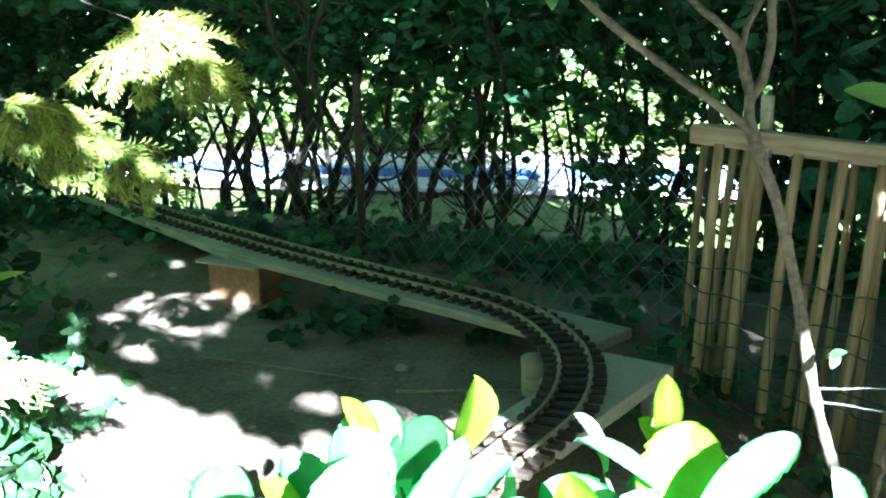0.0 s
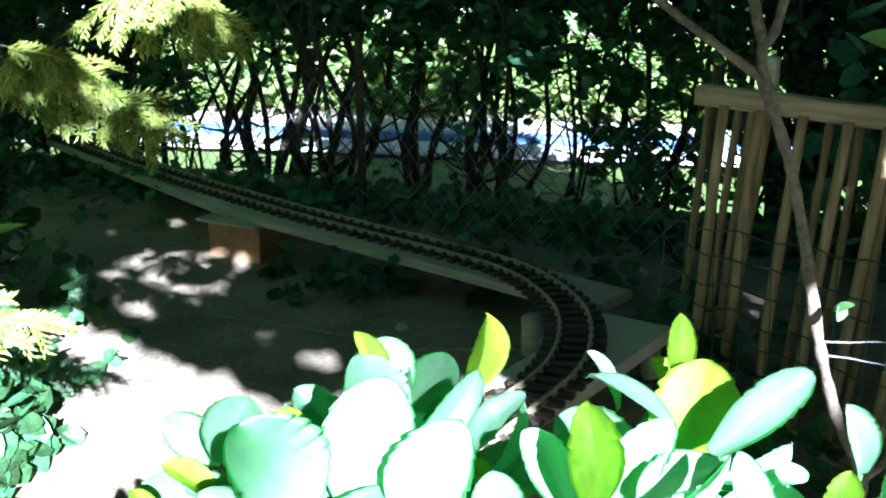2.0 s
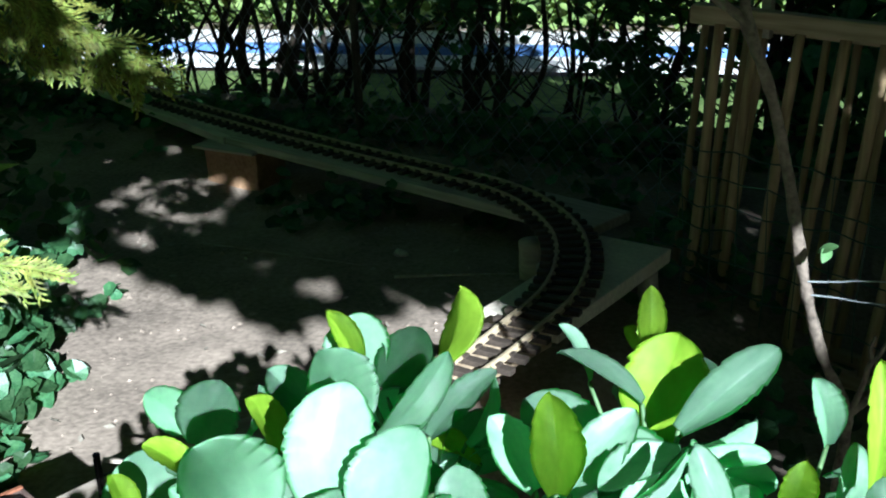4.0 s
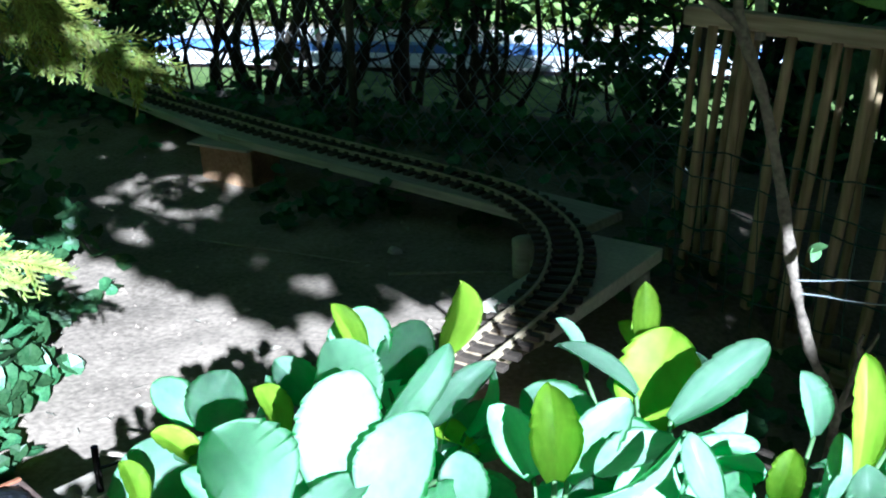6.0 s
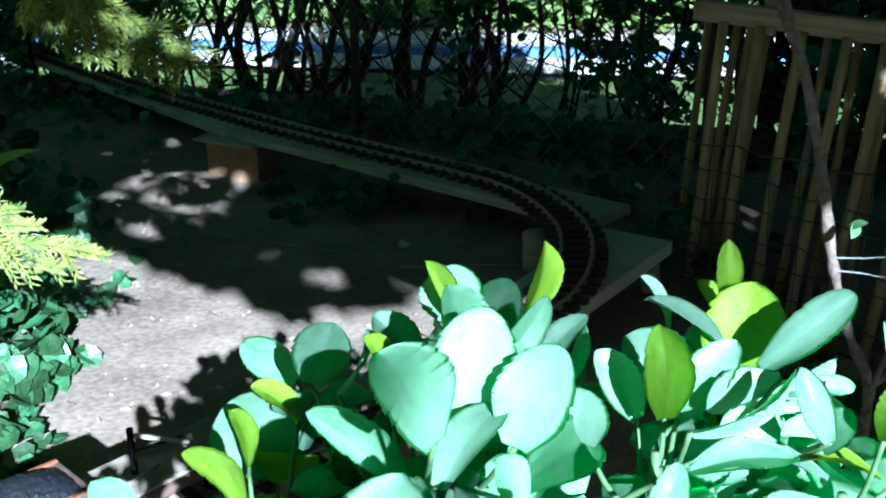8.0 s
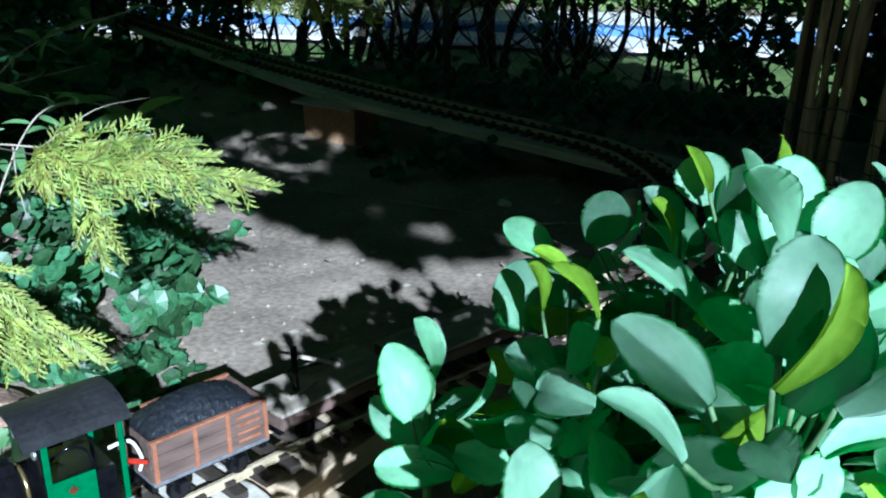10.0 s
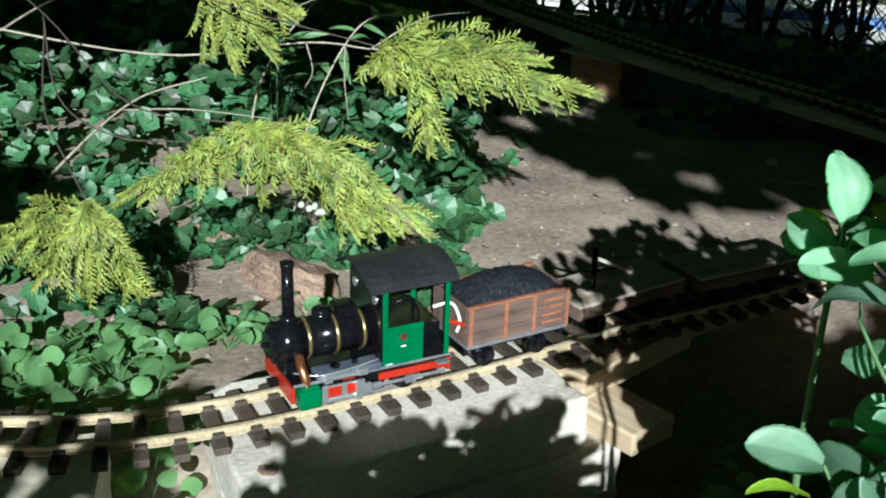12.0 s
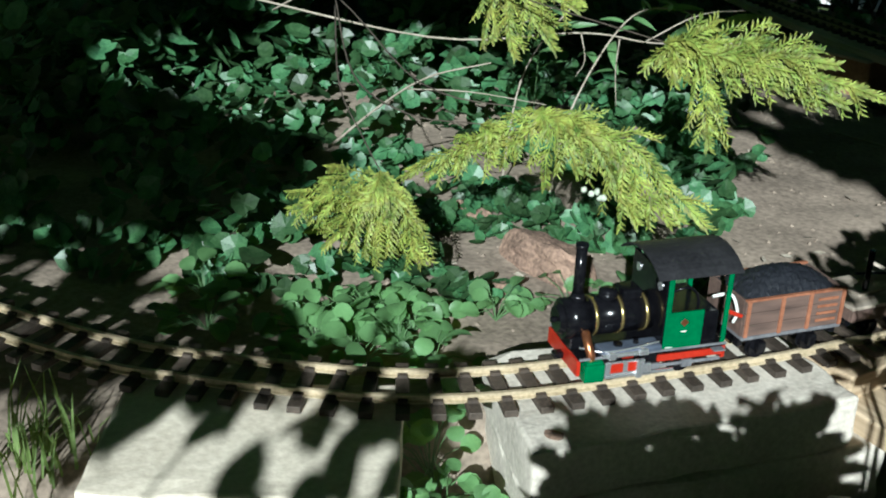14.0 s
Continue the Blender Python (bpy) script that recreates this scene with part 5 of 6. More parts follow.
def foliage(name, n, spots, size, label, seed, mat=None):
    """Leafy mass out of sight or in the dark: boxes of leaves (centre, half sizes, share)."""
    rng = random.Random(seed)
    total = sum(s[2] for s in spots)
    out = []
    for c, h, share in spots:
        for _ in range(int(n * share / total)):
            p = [c[i] + h[i] * rng.uniform(-1, 1) for i in range(3)]
            if noise.noise(Vector((p[0] * 2, p[1] * 2, p[2] * 2 + seed))) < -0.30:
                continue
            out.append((*p, rng.uniform(*size)))
    return scatter(name, ROUND_SHAPES[1:] + LANCE_SHAPES, out, mat or PRIVET, label, "foliage", 0.35, seed)


foliage("laurel_hedge", 62000, [((1.85, 2.7, 2.0), (0.55, 1.8, 2.0), 14), ((1.4, 3.8, 1.0), (0.5, 0.5, 1.0), 1.1), ((-3.5, 1.6, 2.3), (0.6, 4.4, 2.3), 16), ((-2.6, 2.9, 0.35), (0.5, 0.9, 0.33), 2)], (0.06, 0.12), "dense dark evergreen hedge closing the garden", 52, LAUREL)
foliage("hedge_top", 20000, [((-0.6, 4.60, 1.14), (2.9, 0.30, 0.24), 5)], (0.045, 0.085), "dark leafy top of the old hedge", 53, LAUREL)
# Hedge added behind the camera, never in view; it acts only on the light.
foliage("back_hedge", 8000, [((-0.5, -3.6, 0.55), (4.5, 0.4, 0.55), 5)], (0.12, 0.22), "unseen hedge added behind the camera", 54)
foliage("shrub", 2600, [((-1.95, 2.75, 0.34), (0.42, 0.30, 0.26), 3), ((-1.55, 3.15, 0.30), (0.35, 0.3, 0.2), 2), ((-2.2, 2.1, 0.25), (0.3, 0.3, 0.16), 1.5)], (0.045, 0.085), "leafy green shrub behind the ivy", 55, IVY)


def build_added_shade_tree():
    """An unseen tree, added so its crown shades the far soil and the hedge."""
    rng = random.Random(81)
    foot = Vector((4.6, -1.6, 0))
    thing = anchor("added_shade_tree", pose(foot.x, foot.y, 0), "unseen tree added to shade the soil and hedge", "tree")
    part("trunk", tube(smooth_line([(0, 0, -0.05), (0.05, 0, 1.4), (-0.1, 0.1, 2.8), (-0.3, 0.2, 4.6)], 6), (0.13, 0.05), 12, 0.2), DARK_BARK, thing, smooth=True)
    for a, b in (((0.0, 0.05, 1.6), (-2.6, 0.9, 2.1)), ((-0.05, 0.1, 2.0), (-1.2, 2.2, 2.6)), ((-0.1, 0.1, 2.4), (-3.0, -0.2, 2.8)), ((-0.05, 0.1, 2.2), (-3.6, 1.8, 2.4))):
        a, b = Vector(a), Vector(b)
        part("limb", tube(smooth_line([a, a.lerp(b, 0.5) + Vector((0, 0, 0.2)), b], 5), (0.05, 0.012), 8, 0.2), DARK_BARK, thing, smooth=True)
    verts, faces = [], []
    # Places kept free of leaves so small spots of sun fall: centre and radius on the soil.
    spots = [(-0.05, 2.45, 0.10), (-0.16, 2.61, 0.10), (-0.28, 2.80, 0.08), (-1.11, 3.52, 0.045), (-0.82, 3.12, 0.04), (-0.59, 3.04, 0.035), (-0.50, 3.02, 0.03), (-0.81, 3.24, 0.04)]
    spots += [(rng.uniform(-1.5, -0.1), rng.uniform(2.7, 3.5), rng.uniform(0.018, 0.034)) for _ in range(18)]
    # Each leaf is set up the sun's ray from a ground point meant to be shaded.
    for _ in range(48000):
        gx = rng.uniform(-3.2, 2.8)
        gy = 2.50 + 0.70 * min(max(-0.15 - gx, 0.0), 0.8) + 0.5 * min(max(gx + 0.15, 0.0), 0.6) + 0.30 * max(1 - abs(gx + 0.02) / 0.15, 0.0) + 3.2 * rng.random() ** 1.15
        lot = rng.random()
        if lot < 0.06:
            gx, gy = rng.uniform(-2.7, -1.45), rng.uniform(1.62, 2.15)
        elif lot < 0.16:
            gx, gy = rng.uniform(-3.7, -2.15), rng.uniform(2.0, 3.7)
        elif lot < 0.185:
            # Leaves added to shade the ivy.
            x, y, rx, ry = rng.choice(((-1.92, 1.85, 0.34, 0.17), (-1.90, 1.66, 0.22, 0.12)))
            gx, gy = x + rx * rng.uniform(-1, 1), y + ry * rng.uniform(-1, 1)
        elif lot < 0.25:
            # Leaves added to shade the ground between the straight track and the crate.
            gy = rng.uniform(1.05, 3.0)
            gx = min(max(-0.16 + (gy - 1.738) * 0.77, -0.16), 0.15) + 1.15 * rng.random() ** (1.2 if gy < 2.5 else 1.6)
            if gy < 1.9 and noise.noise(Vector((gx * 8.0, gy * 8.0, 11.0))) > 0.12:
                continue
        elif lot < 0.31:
            # Leaves added to shade the ground on the camera's side of the slabs.
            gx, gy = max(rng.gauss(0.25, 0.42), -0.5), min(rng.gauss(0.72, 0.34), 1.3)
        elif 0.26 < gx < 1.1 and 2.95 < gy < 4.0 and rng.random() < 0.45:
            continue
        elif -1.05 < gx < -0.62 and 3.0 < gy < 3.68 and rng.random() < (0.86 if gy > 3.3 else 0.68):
            # Gap left in the crown so the sun reaches the golden boughs.
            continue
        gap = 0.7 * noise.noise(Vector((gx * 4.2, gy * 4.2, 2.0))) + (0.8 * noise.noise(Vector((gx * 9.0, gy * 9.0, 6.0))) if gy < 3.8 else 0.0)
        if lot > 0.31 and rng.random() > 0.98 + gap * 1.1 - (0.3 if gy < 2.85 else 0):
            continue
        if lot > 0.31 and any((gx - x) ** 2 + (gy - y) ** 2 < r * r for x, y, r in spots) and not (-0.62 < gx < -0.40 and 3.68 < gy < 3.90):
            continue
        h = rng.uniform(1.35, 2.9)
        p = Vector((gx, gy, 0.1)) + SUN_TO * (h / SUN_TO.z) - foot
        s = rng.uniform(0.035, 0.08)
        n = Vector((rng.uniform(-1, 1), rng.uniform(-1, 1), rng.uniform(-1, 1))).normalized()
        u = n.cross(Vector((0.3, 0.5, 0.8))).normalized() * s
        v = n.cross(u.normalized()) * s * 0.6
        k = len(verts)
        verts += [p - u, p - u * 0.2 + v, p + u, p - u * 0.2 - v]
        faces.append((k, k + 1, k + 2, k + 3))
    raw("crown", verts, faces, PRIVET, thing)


build_added_shade_tree()


def build_added_shade_shrub():
    """Unseen loose shrub, added to throw broken shade on the stone slab and the curve."""
    rng = random.Random(91)
    foot = Vector((-0.25, -1.1, 0))
    thing = anchor("added_shade_shrub", pose(foot.x, foot.y, ground_z(foot.x, foot.y)), "unseen loose shrub added to dapple the stone slab", "shrub")
    me = [leaf_mesh("leaf", 1.0, w, COVER, 0.2, 0.3, wide_at=0.5) for w in (0.55, 0.7)]
    heads = []
    for k in range(92):
        gx, gy = (rng.uniform(-1.10, -0.64), rng.uniform(0.80, 1.22)) if k < 21 else (rng.uniform(-1.75, -1.06), rng.uniform(0.80, 1.22))
        high = rng.uniform(0.85, 1.15)
        heads.append(Vector((gx, gy, 0.2)) + SUN_TO * (high / SUN_TO.z) - foot)
    for k in range(4):
        p = heads[k * 18]
        part("stem", tube(smooth_line([(0, 0, -0.02), p * 0.4 + Vector((0, 0, 0.15)), p], 5), (0.006, 0.002), 6, 0.2), BARK, thing, smooth=True)
    for p in heads:
        for _ in range(3):
            base = p + Vector((rng.gauss(0, 0.03), rng.gauss(0, 0.03), rng.gauss(0, 0.02)))
            tip = base + Vector((rng.uniform(-1, 1), rng.uniform(-1, 1), rng.uniform(-0.4, 0.6))).normalized() * rng.uniform(0.06, 0.10)
            m, length = leaf_pose(base, tip, Vector((rng.uniform(-1, 1), rng.uniform(-1, 1), rng.uniform(0.1, 1))))
            ob = new("leaf", rng.choice(me))
            ob.parent = thing
            ob.matrix_local = Matrix.Translation(base) @ m @ Matrix.Diagonal((length, length, length, 1))


build_added_shade_shrub()

# ---------------------------------------------------------------- train

RAIL = BASE + 0.0085 + 0.0106
SCALE = 1.06
# How far along the track the buffer beam of the locomotive stands.
FRONT = min(np.arange(4.0, LENGTHS[-1], 0.004), key=lambda s: (on_track(s)[0] - Vector((-0.555, 1.325, 0))).length)


def on_rails(s):
    p, h = on_track(s)
    return pose(p.x, p.y, RAIL, 0, 0, math.degrees(h)) @ Matrix.Scale(SCALE, 4)


def wheel(parent, x, r, z=None, mat=None):
    for sign in (-1, 1):
        bm = cyl(r, r, 0.006, (x, sign * 0.028, r), (90, 0, 0), 20)
        add_cyl(bm, r + 0.0022, r + 0.0022, 0.0015, (x, sign * 0.0245, r), (90, 0, 0), 20)
        add_cyl(bm, r * 0.3, r * 0.3, 0.003, (x, sign * 0.032, r), (90, 0, 0), 10)
        part("wheel", bm, mat or BLACK, parent)


def sheen(ob):
    """Smooth round sides, flat ends."""
    for p in ob.data.polygons:
        p.use_smooth = len(p.vertices) == 4
    return ob


def build_locomotive():
    # Local x points backwards along the train's way of travel: the front is at x = 0.
    thing = anchor("steam_locomotive", on_rails(FRONT) @ pose(0, 0, 0, 0, 0, 180), "small green and black live-steam locomotive with brass bands", "locomotive")
    part("frame", box((0.17, 0.046, 0.022), (0.10, 0, 0.026), bevel=0.0015), RED, thing, "red painted frame")
    bm = box((0.198, 0.092, 0.004), (0.103, 0, 0.040), bevel=0.001)
    part("running_plate", bm, BLACK, thing)
    part("buffer_beam", box((0.005, 0.092, 0.021), (0.004, 0, 0.030), bevel=0.001), RED, thing, "red buffer beam")
    part("buffer_beam", box((0.005, 0.088, 0.02), (0.201, 0, 0.030), bevel=0.001), RED, thing, "red buffer beam")
    part("coupling", box((0.014, 0.012, 0.008), (-0.004, 0, 0.027), bevel=0.002), BLACK, thing)
    for x in (0.055, 0.105, 0.15):
        wheel(thing, x, 0.0165)
    for sign in (-1, 1):
        part("side_frame", box((0.092, 0.003, 0.009), (0.156, sign * 0.0425, 0.0295), bevel=0.001), RED, thing, "red outside frame plate")
        bm = box((0.108, 0.0022, 0.004), (0.142, sign * 0.0455, 0.021), bevel=0.0008)
        add_box(bm, (0.014, 0.004, 0.010), (0.105, sign * 0.0455, 0.020), bevel=0.0012)
        add_box(bm, (0.014, 0.004, 0.010), (0.150, sign * 0.0455, 0.020), bevel=0.0012)
        part("coupling_rod", bm, GREY, thing, "dark grey coupling rod with crank ends")
        bm = cyl(0.0032, 0.0032, 0.060, (0.062, sign * 0.050, 0.0455), (0, 90, 0), 10)
        add_box(bm, (0.010, 0.008, 0.010), (0.044, sign * 0.050, 0.0455), bevel=0.0015)
        add_box(bm, (0.012, 0.008, 0.008), (0.086, sign * 0.050, 0.0465), bevel=0.0015)
        part("valve_rod", bm, STEEL, thing, "bright steel valve gear")
        part("crosshead", box((0.008, 0.006, 0.024), (0.079, sign * 0.0560, 0.027), bevel=0.001), STEEL, thing, "bright steel crosshead")
        part("step", box((0.016, 0.010, 0.002), (0.190, sign * 0.049, 0.036), bevel=0.0005), GREY, thing)
        part("valance", box((0.198, 0.0025, 0.003), (0.103, sign * 0.0468, 0.0425), bevel=0.0006), GREY, thing, "grey footplate edge")
    part("bunker", box((0.074, 0.084, 0.044), (0.152, 0, 0.064), bevel=0.002), BLACK, thing)
    for sign in (-1, 1):
        cylinder = part("cylinder", box((0.026, 0.024, 0.024), (0.022, sign * 0.043, 0.025), bevel=0.003), GREEN, thing, "green cylinder block")
        part("cover", box((0.022, 0.020, 0.003), (0.022, sign * 0.043, 0.0388), bevel=0.001), GREEN, cylinder)
        guard = part("rod_guard", box((0.052, 0.004, 0.021), (0.062, sign * 0.052, 0.027), bevel=0.001), STEEL, thing, "bright steel guide plates with red panels")
        for k, x in enumerate((0.050, 0.074)):
            part("panel", box((0.017, 0.002, 0.012), (x, sign * 0.0545, 0.030), bevel=0.0006), RED, guard, "red panel")
        bm = box((0.090, 0.003, 0.004), (0.082, sign * 0.0545, 0.019), bevel=0.001)
        add_box(bm, (0.012, 0.005, 0.016), (0.090, sign * 0.0535, 0.024), bevel=0.001)
        add_box(bm, (0.006, 0.004, 0.022), (0.040, sign * 0.0535, 0.028), bevel=0.001)
        part("connecting_rod", bm, STEEL, thing, "bright steel rods")
        tank = part("splasher", box((0.080, 0.024, 0.009), (0.072, sign * 0.037, 0.047), bevel=0.003), SLATE, thing, "slate-blue tank top with round fillers")
        bm = cyl(0.006, 0.006, 0.004, (0.058, sign * 0.036, 0.052), seg=14)
        add_cyl(bm, 0.004, 0.003, 0.006, (0.082, sign * 0.036, 0.053), seg=12)
        part("filler", bm, BLACK, tank, "round black filler caps")
        part("steam_pipe", tube(smooth_line([(0.020, sign * 0.022, 0.066), (0.018, sign * 0.036, 0.058), (0.020, sign * 0.043, 0.046), (0.022, sign * 0.043, 0.036)], 5), (0.0056, 0.0056), 10), COPPER, thing, "copper steam pipe", smooth=True)
        part("pipe", tube(smooth_line([(0.010, sign * 0.030, 0.050), (0.035, sign * 0.047, 0.050), (0.070, sign * 0.049, 0.052), (0.108, sign * 0.047, 0.056)], 5), (0.0014, 0.0014), 6), STEEL, thing, "thin bright pipe", smooth=True)
    # boiler
    bm = cyl(0.0242, 0.0242, 0.088, (0.072, 0, 0.076), (0, 90, 0), 40)
    sheen(part("boiler", bm, BLACK, thing))
    bm = cyl(0.0255, 0.0255, 0.036, (0.013, 0, 0.076), (0, 90, 0), 40)
    bmesh.ops.bevel(bm, geom=[e for e in bm.edges if len(e.link_faces) == 2 and e.calc_face_angle() > 1.0], offset=0.002, segments=2, affect="EDGES")
    box_front = sheen(part("smokebox", bm, BLACK, thing))
    bm = cyl(0.016, 0.0215, 0.007, (-0.0075, 0, 0.076), (0, 90, 0), 28)
    add_cyl(bm, 0.003, 0.004, 0.008, (-0.013, 0, 0.076), (0, 90, 0), 12)
    part("smokebox_door", bm, BLACK, box_front)
    for x in (0.034, 0.068, 0.101):
        bm = bmesh.new()
        add_cyl(bm, 0.0253, 0.0253, 0.0042, (x, 0, 0.076), (0, 90, 0), 40)
        sheen(part("boiler_band", bm, POLISHED, thing, "polished brass band"))
    part("saddle", box((0.030, 0.034, 0.026), (0.018, 0, 0.050), bevel=0.003), BLACK, thing)
    bm = cyl(0.0072, 0.0068, 0.068, (0.016, 0, 0.136), seg=20)
    add_cyl(bm, 0.0115, 0.0072, 0.010, (0.016, 0, 0.1045), seg=20)
    add_cyl(bm, 0.0078, 0.0082, 0.005, (0.016, 0, 0.171), seg=20)
    sheen(part("chimney", bm, BLACK, thing))
    bm = cyl(0.0125, 0.0115, 0.012, (0.056, 0, 0.102), seg=20)
    bmesh.ops.create_uvsphere(bm, u_segments=18, v_segments=8, radius=0.0115, matrix=pose(0.056, 0, 0.108) @ Matrix.Diagonal((1, 1, 0.35, 1)))
    sheen(part("dome", bm, BLACK, thing))
    bm = box((0.026, 0.028, 0.014), (0.083, 0, 0.105), bevel=0.004)
    part("sand_box", bm, BLACK, thing)
    # cab
    cab = part("cab", box((0.003, 0.092, 0.098), (0.112, 0, 0.091), bevel=0.0008), BLACK, thing, "black cab front with open green sides behind it")
    for sign in (-1, 1):
        part("side_sheet", box((0.052, 0.003, 0.050), (0.139, sign * 0.0455, 0.067), bevel=0.001), GREEN, cab)
        part("pillar", box((0.007, 0.003, 0.048), (0.116, sign * 0.0455, 0.116), bevel=0.0008), GREEN, cab)
        part("pillar", box((0.006, 0.003, 0.098), (0.196, sign * 0.0455, 0.091), bevel=0.0008), GREEN, cab)
        bm = bmesh.new()
        add_box(bm, (0.007, 0.0006, 0.0014), (0.139, sign * 0.0474, 0.066))
        add_box(bm, (0.009, 0.0006, 0.0010), (0.121, sign * 0.0474, 0.0455))
        part("lettering", bm, WHITE, cab, "small pale lettering bars")
        bm = cyl(0.0058, 0.0058, 0.0012, (0.139, sign * 0.0474, 0.078), (90, 0, 0), 4)
        part("badge", bm, BADGE, cab, "diamond-shaped brown badge")
        bm = bmesh.new()
        bmesh.ops.create_cone(bm, cap_ends=True, segments=18, radius1=0.0055, radius2=0.0055, depth=0.0012, matrix=pose(0.1098, sign * 0.029, 0.122, 0, 90, 0))
        part("window", bm, STEEL, cab, "round spectacle window with a bright rim")
    bm = bmesh.new()
    n, w, r = 12, 0.106, 0.082
    ring = []
    for x in (0.094, 0.208):
        row = [[bm.verts.new((x, math.sin(a) * r, 0.140 + math.cos(a) * r - r * math.cos(0.70) + lift)) for a in np.linspace(-0.70, 0.70, n)] for lift in (0.0, 0.0022)]
        ring.append(row)
    for k in range(n - 1):
        for lift in (0, 1):
            bm.faces.new((ring[0][lift][k], ring[0][lift][k + 1], ring[1][lift][k + 1], ring[1][lift][k]))
        for e in (0, 1):
            bm.faces.new((ring[e][0][k], ring[e][0][k + 1], ring[e][1][k + 1], ring[e][1][k]))
    for k in (0, n - 1):
        bm.faces.new((ring[0][0][k], ring[0][1][k], ring[1][1][k], ring[1][0][k]))
    bmesh.ops.recalc_face_normals(bm, faces=bm.faces[:])
    part("roof", bm, ROOF, cab, "matt black arched roof")
    backhead = part("backhead", cyl(0.024, 0.024, 0.012, (0.120, 0, 0.080), (0, 90, 0), 24), BLACK, thing)
    bm = cyl(0.0065, 0.0065, 0.003, (0.129, 0.012, 0.108), (0, 90, 0), 16)
    part("gauge", bm, WHITE, backhead, "white-faced pressure gauge")
    part("pipe", tube(smooth_line([(0.128, -0.014, 0.10), (0.150, -0.022, 0.112), (0.168, -0.020, 0.10), (0.176, -0.016, 0.07)], 5), (0.0018, 0.0018), 6), BLACK, backhead, smooth=True)
    part("lever", tube(smooth_line([(0.128, 0.010, 0.09), (0.145, 0.028, 0.10), (0.158, 0.034, 0.112)], 4), (0.0015, 0.0015), 6), POLISHED, backhead, "brass lever", smooth=True)
    part("gas_hose", tube(smooth_line([(0.19, -0.02, 0.095), (0.212, -0.026, 0.098), (0.222, -0.030, 0.075), (0.218, -0.030, 0.06)], 5), (0.0022, 0.0022), 6), WHITE, thing, "pale curved hose", smooth=True)
    part("gas_valve", tube([Vector((0.200, -0.034, 0.082)), Vector((0.212, -0.036, 0.077)), Vector((0.224, -0.038, 0.072))], (0.0034, 0.0026), 8), RED, thing, "red valve handle")
    part("lubricator", cyl(0.007, 0.007, 0.03, (0.150, -0.030, 0.058), seg=12), BLACK, thing)


build_locomotive()


def wagon_base(name, s, length, label, group="wagons of the train"):
    thing = anchor(name, on_rails(s) @ pose(0, 0, 0, 0, 0, 180), label, "wagon", group)
    bm = box((length, 0.010, 0.012), (length / 2, 0.022, 0.029), bevel=0.001)
    add_box(bm, (length, 0.010, 0.012), (length / 2, -0.022, 0.029), bevel=0.001)
    for x in (0.004, length - 0.004):
        add_box(bm, (0.008, 0.070, 0.012), (x, 0, 0.029), bevel=0.001)
    part("underframe", bm, BLACK, thing)
    for x in (length * 0.24, length * 0.76):
        wheel(thing, x, 0.013)
        for sign in (-1, 1):
            part("axle_box", box((0.012, 0.008, 0.016), (x, sign * 0.036, 0.018), bevel=0.002), BLACK, thing)
    part("coupling", box((0.020, 0.008, 0.006), (-0.008, 0, 0.027), bevel=0.002), BLACK, thing)
    return thing


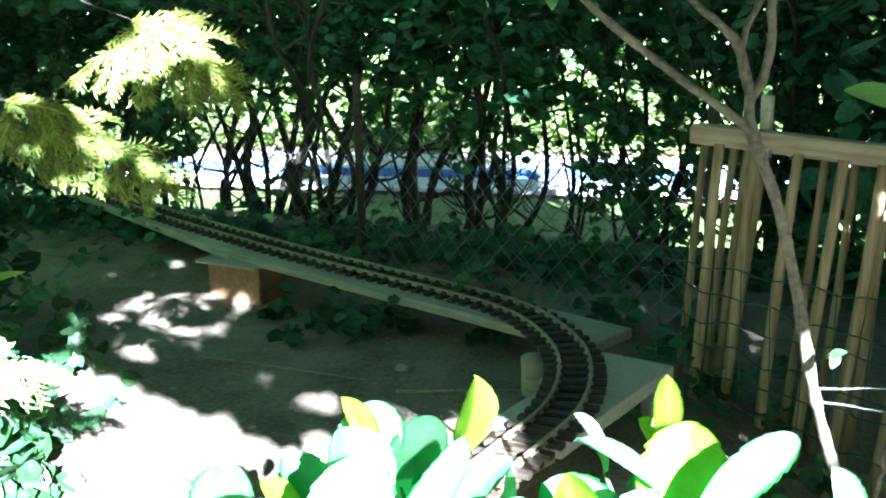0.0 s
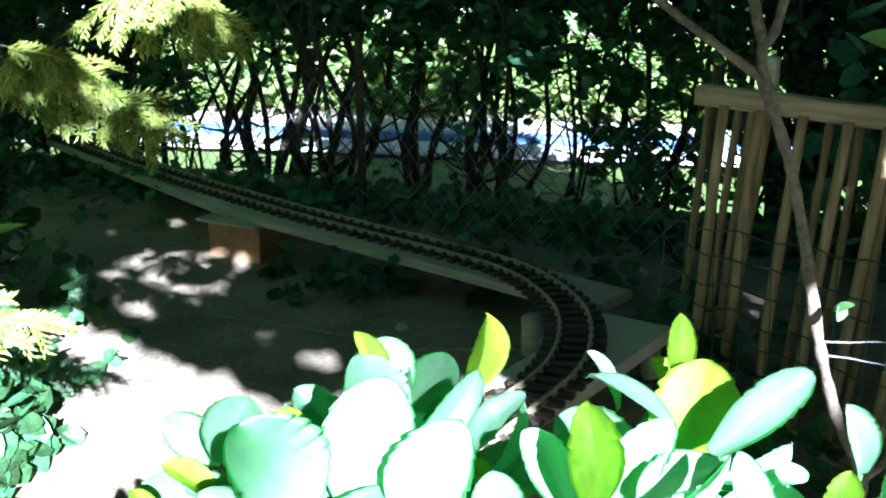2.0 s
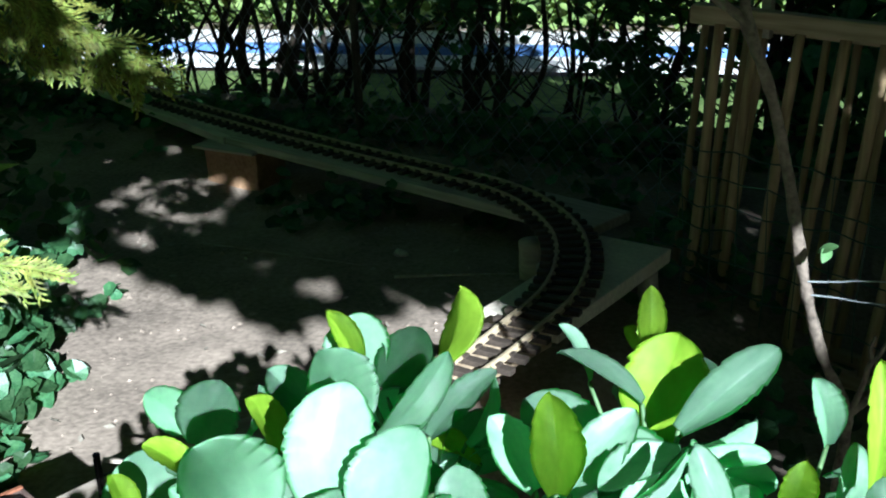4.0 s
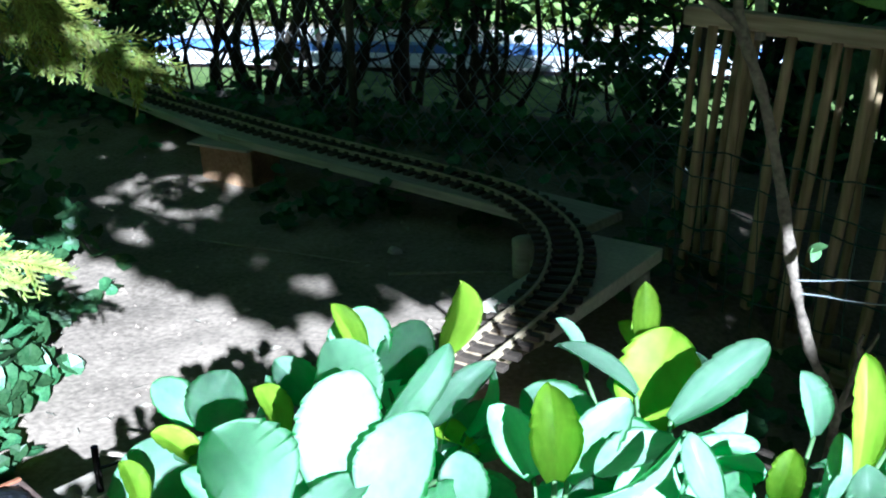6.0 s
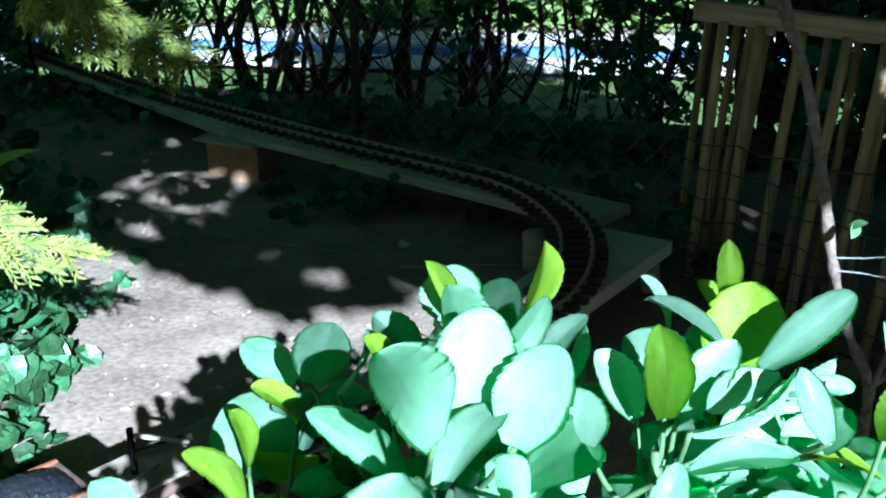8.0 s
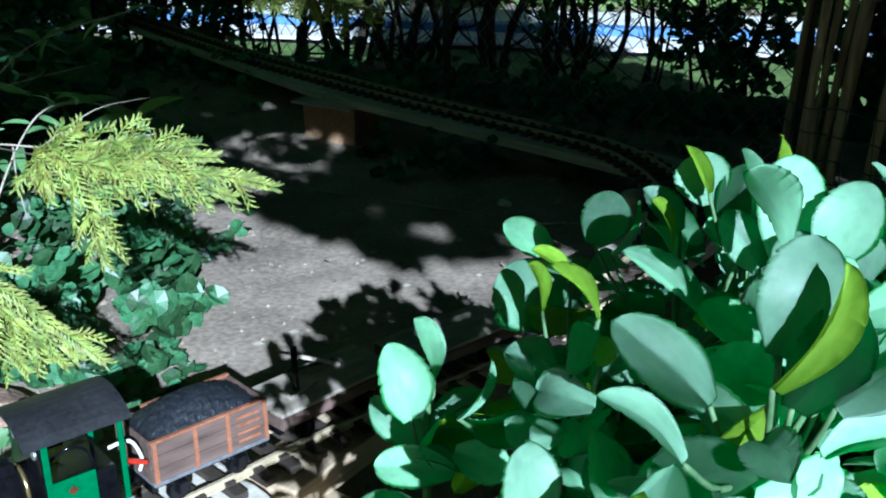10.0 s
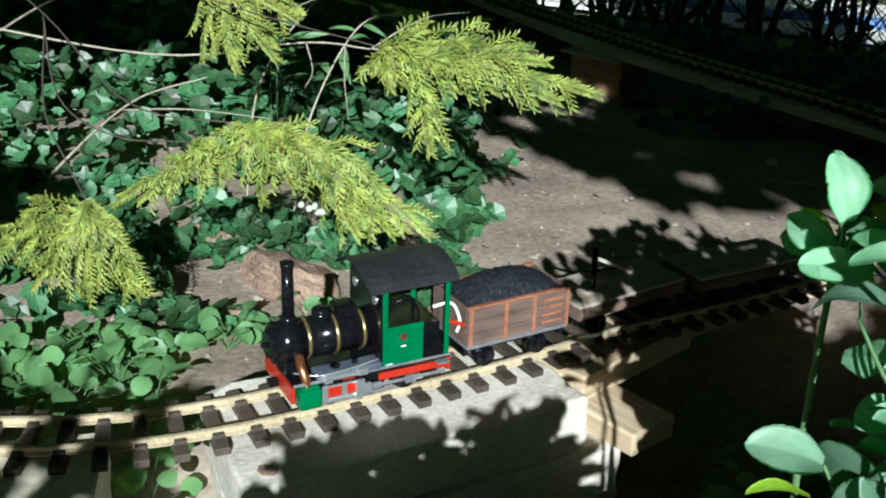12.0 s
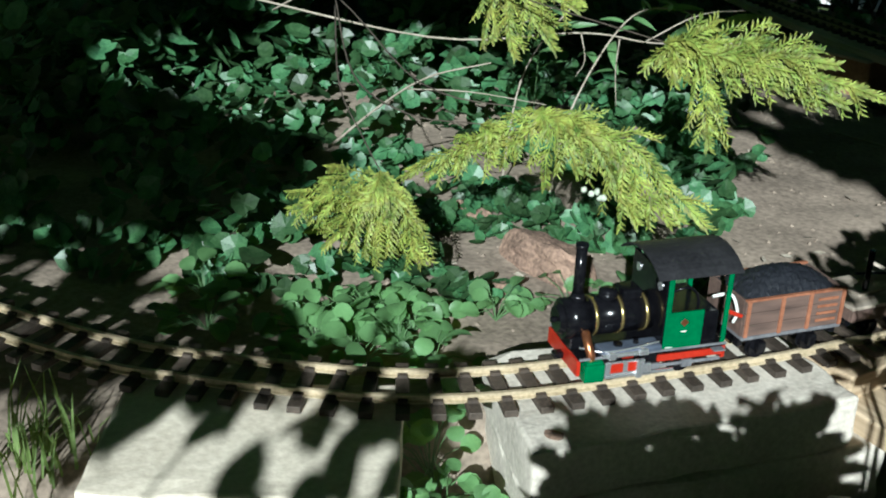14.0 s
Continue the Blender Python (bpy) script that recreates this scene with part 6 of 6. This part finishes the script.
def build_coal_wagon(s):
    length = 0.150
    thing = wagon_base("coal_wagon", s, length, "red-brown wooden coal wagon heaped with black coal")
    part("floor", box((length, 0.086, 0.005), (length / 2, 0, 0.0375), bevel=0.001), GREY, thing, "dark grey floor edge")
    for sign in (-1, 1):
        for k in range(3):
            part("plank", box((length, 0.004, 0.0158), (length / 2, sign * 0.041, 0.0485 + 0.0165 * k), bevel=0.0008), WAGON, thing)
        for x in (0.004, length * 0.36, length * 0.64, length - 0.004):
            part("strap", box((0.005, 0.003, 0.050), (x, sign * 0.0437, 0.065), bevel=0.0006), STRAP, thing, "orange-red painted strap")
        part("top_rail", box((length, 0.0055, 0.003), (length / 2, sign * 0.0412, 0.0905), bevel=0.0006), STRAP, thing, "orange-red top rail")
        for k in range(4):
            part("louvre", box((0.030, 0.002, 0.0035), (length * 0.82, sign * 0.0438, 0.050 + 0.010 * k), bevel=0.0005), STRAP, thing, "narrow orange-red batten")
    for x in (0.0015, length - 0.0015):
        part("end_board", box((0.004, 0.078, 0.050), (x, 0, 0.065), bevel=0.0008), WAGON, thing)
    bm = bmesh.new()
    nx, ny = 40, 24
    grid = [[bm.verts.new((0.005 + (length - 0.010) * i / nx, -0.0385 + 0.077 * j / ny, 0.086 + 0.027 * math.sin(math.pi * i / nx) ** 0.6 * math.sin(math.pi * j / ny) ** 0.7
             + 0.002 * noise.noise(Vector((i * 0.55, j * 0.55, 0))))) for j in range(ny + 1)] for i in range(nx + 1)]
    for i in range(nx):
        for j in range(ny):
            bm.faces.new((grid[i][j], grid[i + 1][j], grid[i + 1][j + 1], grid[i][j + 1]))
    part("coal", bm, COAL, thing, "heap of black coal")


def build_flat_wagon(s, fitted):
    length = 0.19
    thing = wagon_base("flat_wagon", s, length, "flat wagon with worn tan deck carrying an upright iron stake" if fitted else "flat wagon with a worn tan deck and red-brown sides")
    part("deck", box((length, 0.086, 0.005), (length / 2, 0, 0.0515), bevel=0.001), DECK, thing, "worn tan deck")
    for sign in (-1, 1):
        part("side_rail", box((length, 0.004, 0.016), (length / 2, sign * 0.0415, 0.0405), bevel=0.0008), WAGON, thing)
    for x in (0.0015, length - 0.0015):
        part("end_rail", box((0.004, 0.079, 0.016), (x, 0, 0.0405), bevel=0.0008), WAGON, thing)
    if fitted:
        part("stake", cyl(0.0042, 0.0042, 0.062, (0.050, -0.008, 0.085), seg=12), BLACK, thing, "upright dark iron stake")
        part("strut", box((0.072, 0.006, 0.005), (0.105, 0.016, 0.070), (0, 26, -12), 0.001), DECK, thing, "slanting grey strut")
        part("strut", box((0.070, 0.003, 0.003), (0.105, 0.030, 0.057), (0, 4, -8), 0.0008), BLACK, thing, "thin dark bar lying on the deck")
        part("block", box((0.05, 0.03, 0.004), (0.055, 0.0, 0.056), (0, 0, 8), 0.001), DECK, thing, "flat grey plate")


build_coal_wagon(FRONT - 0.228 * SCALE)
build_flat_wagon(FRONT - 0.400 * SCALE, True)
build_flat_wagon(FRONT - 0.612 * SCALE, False)
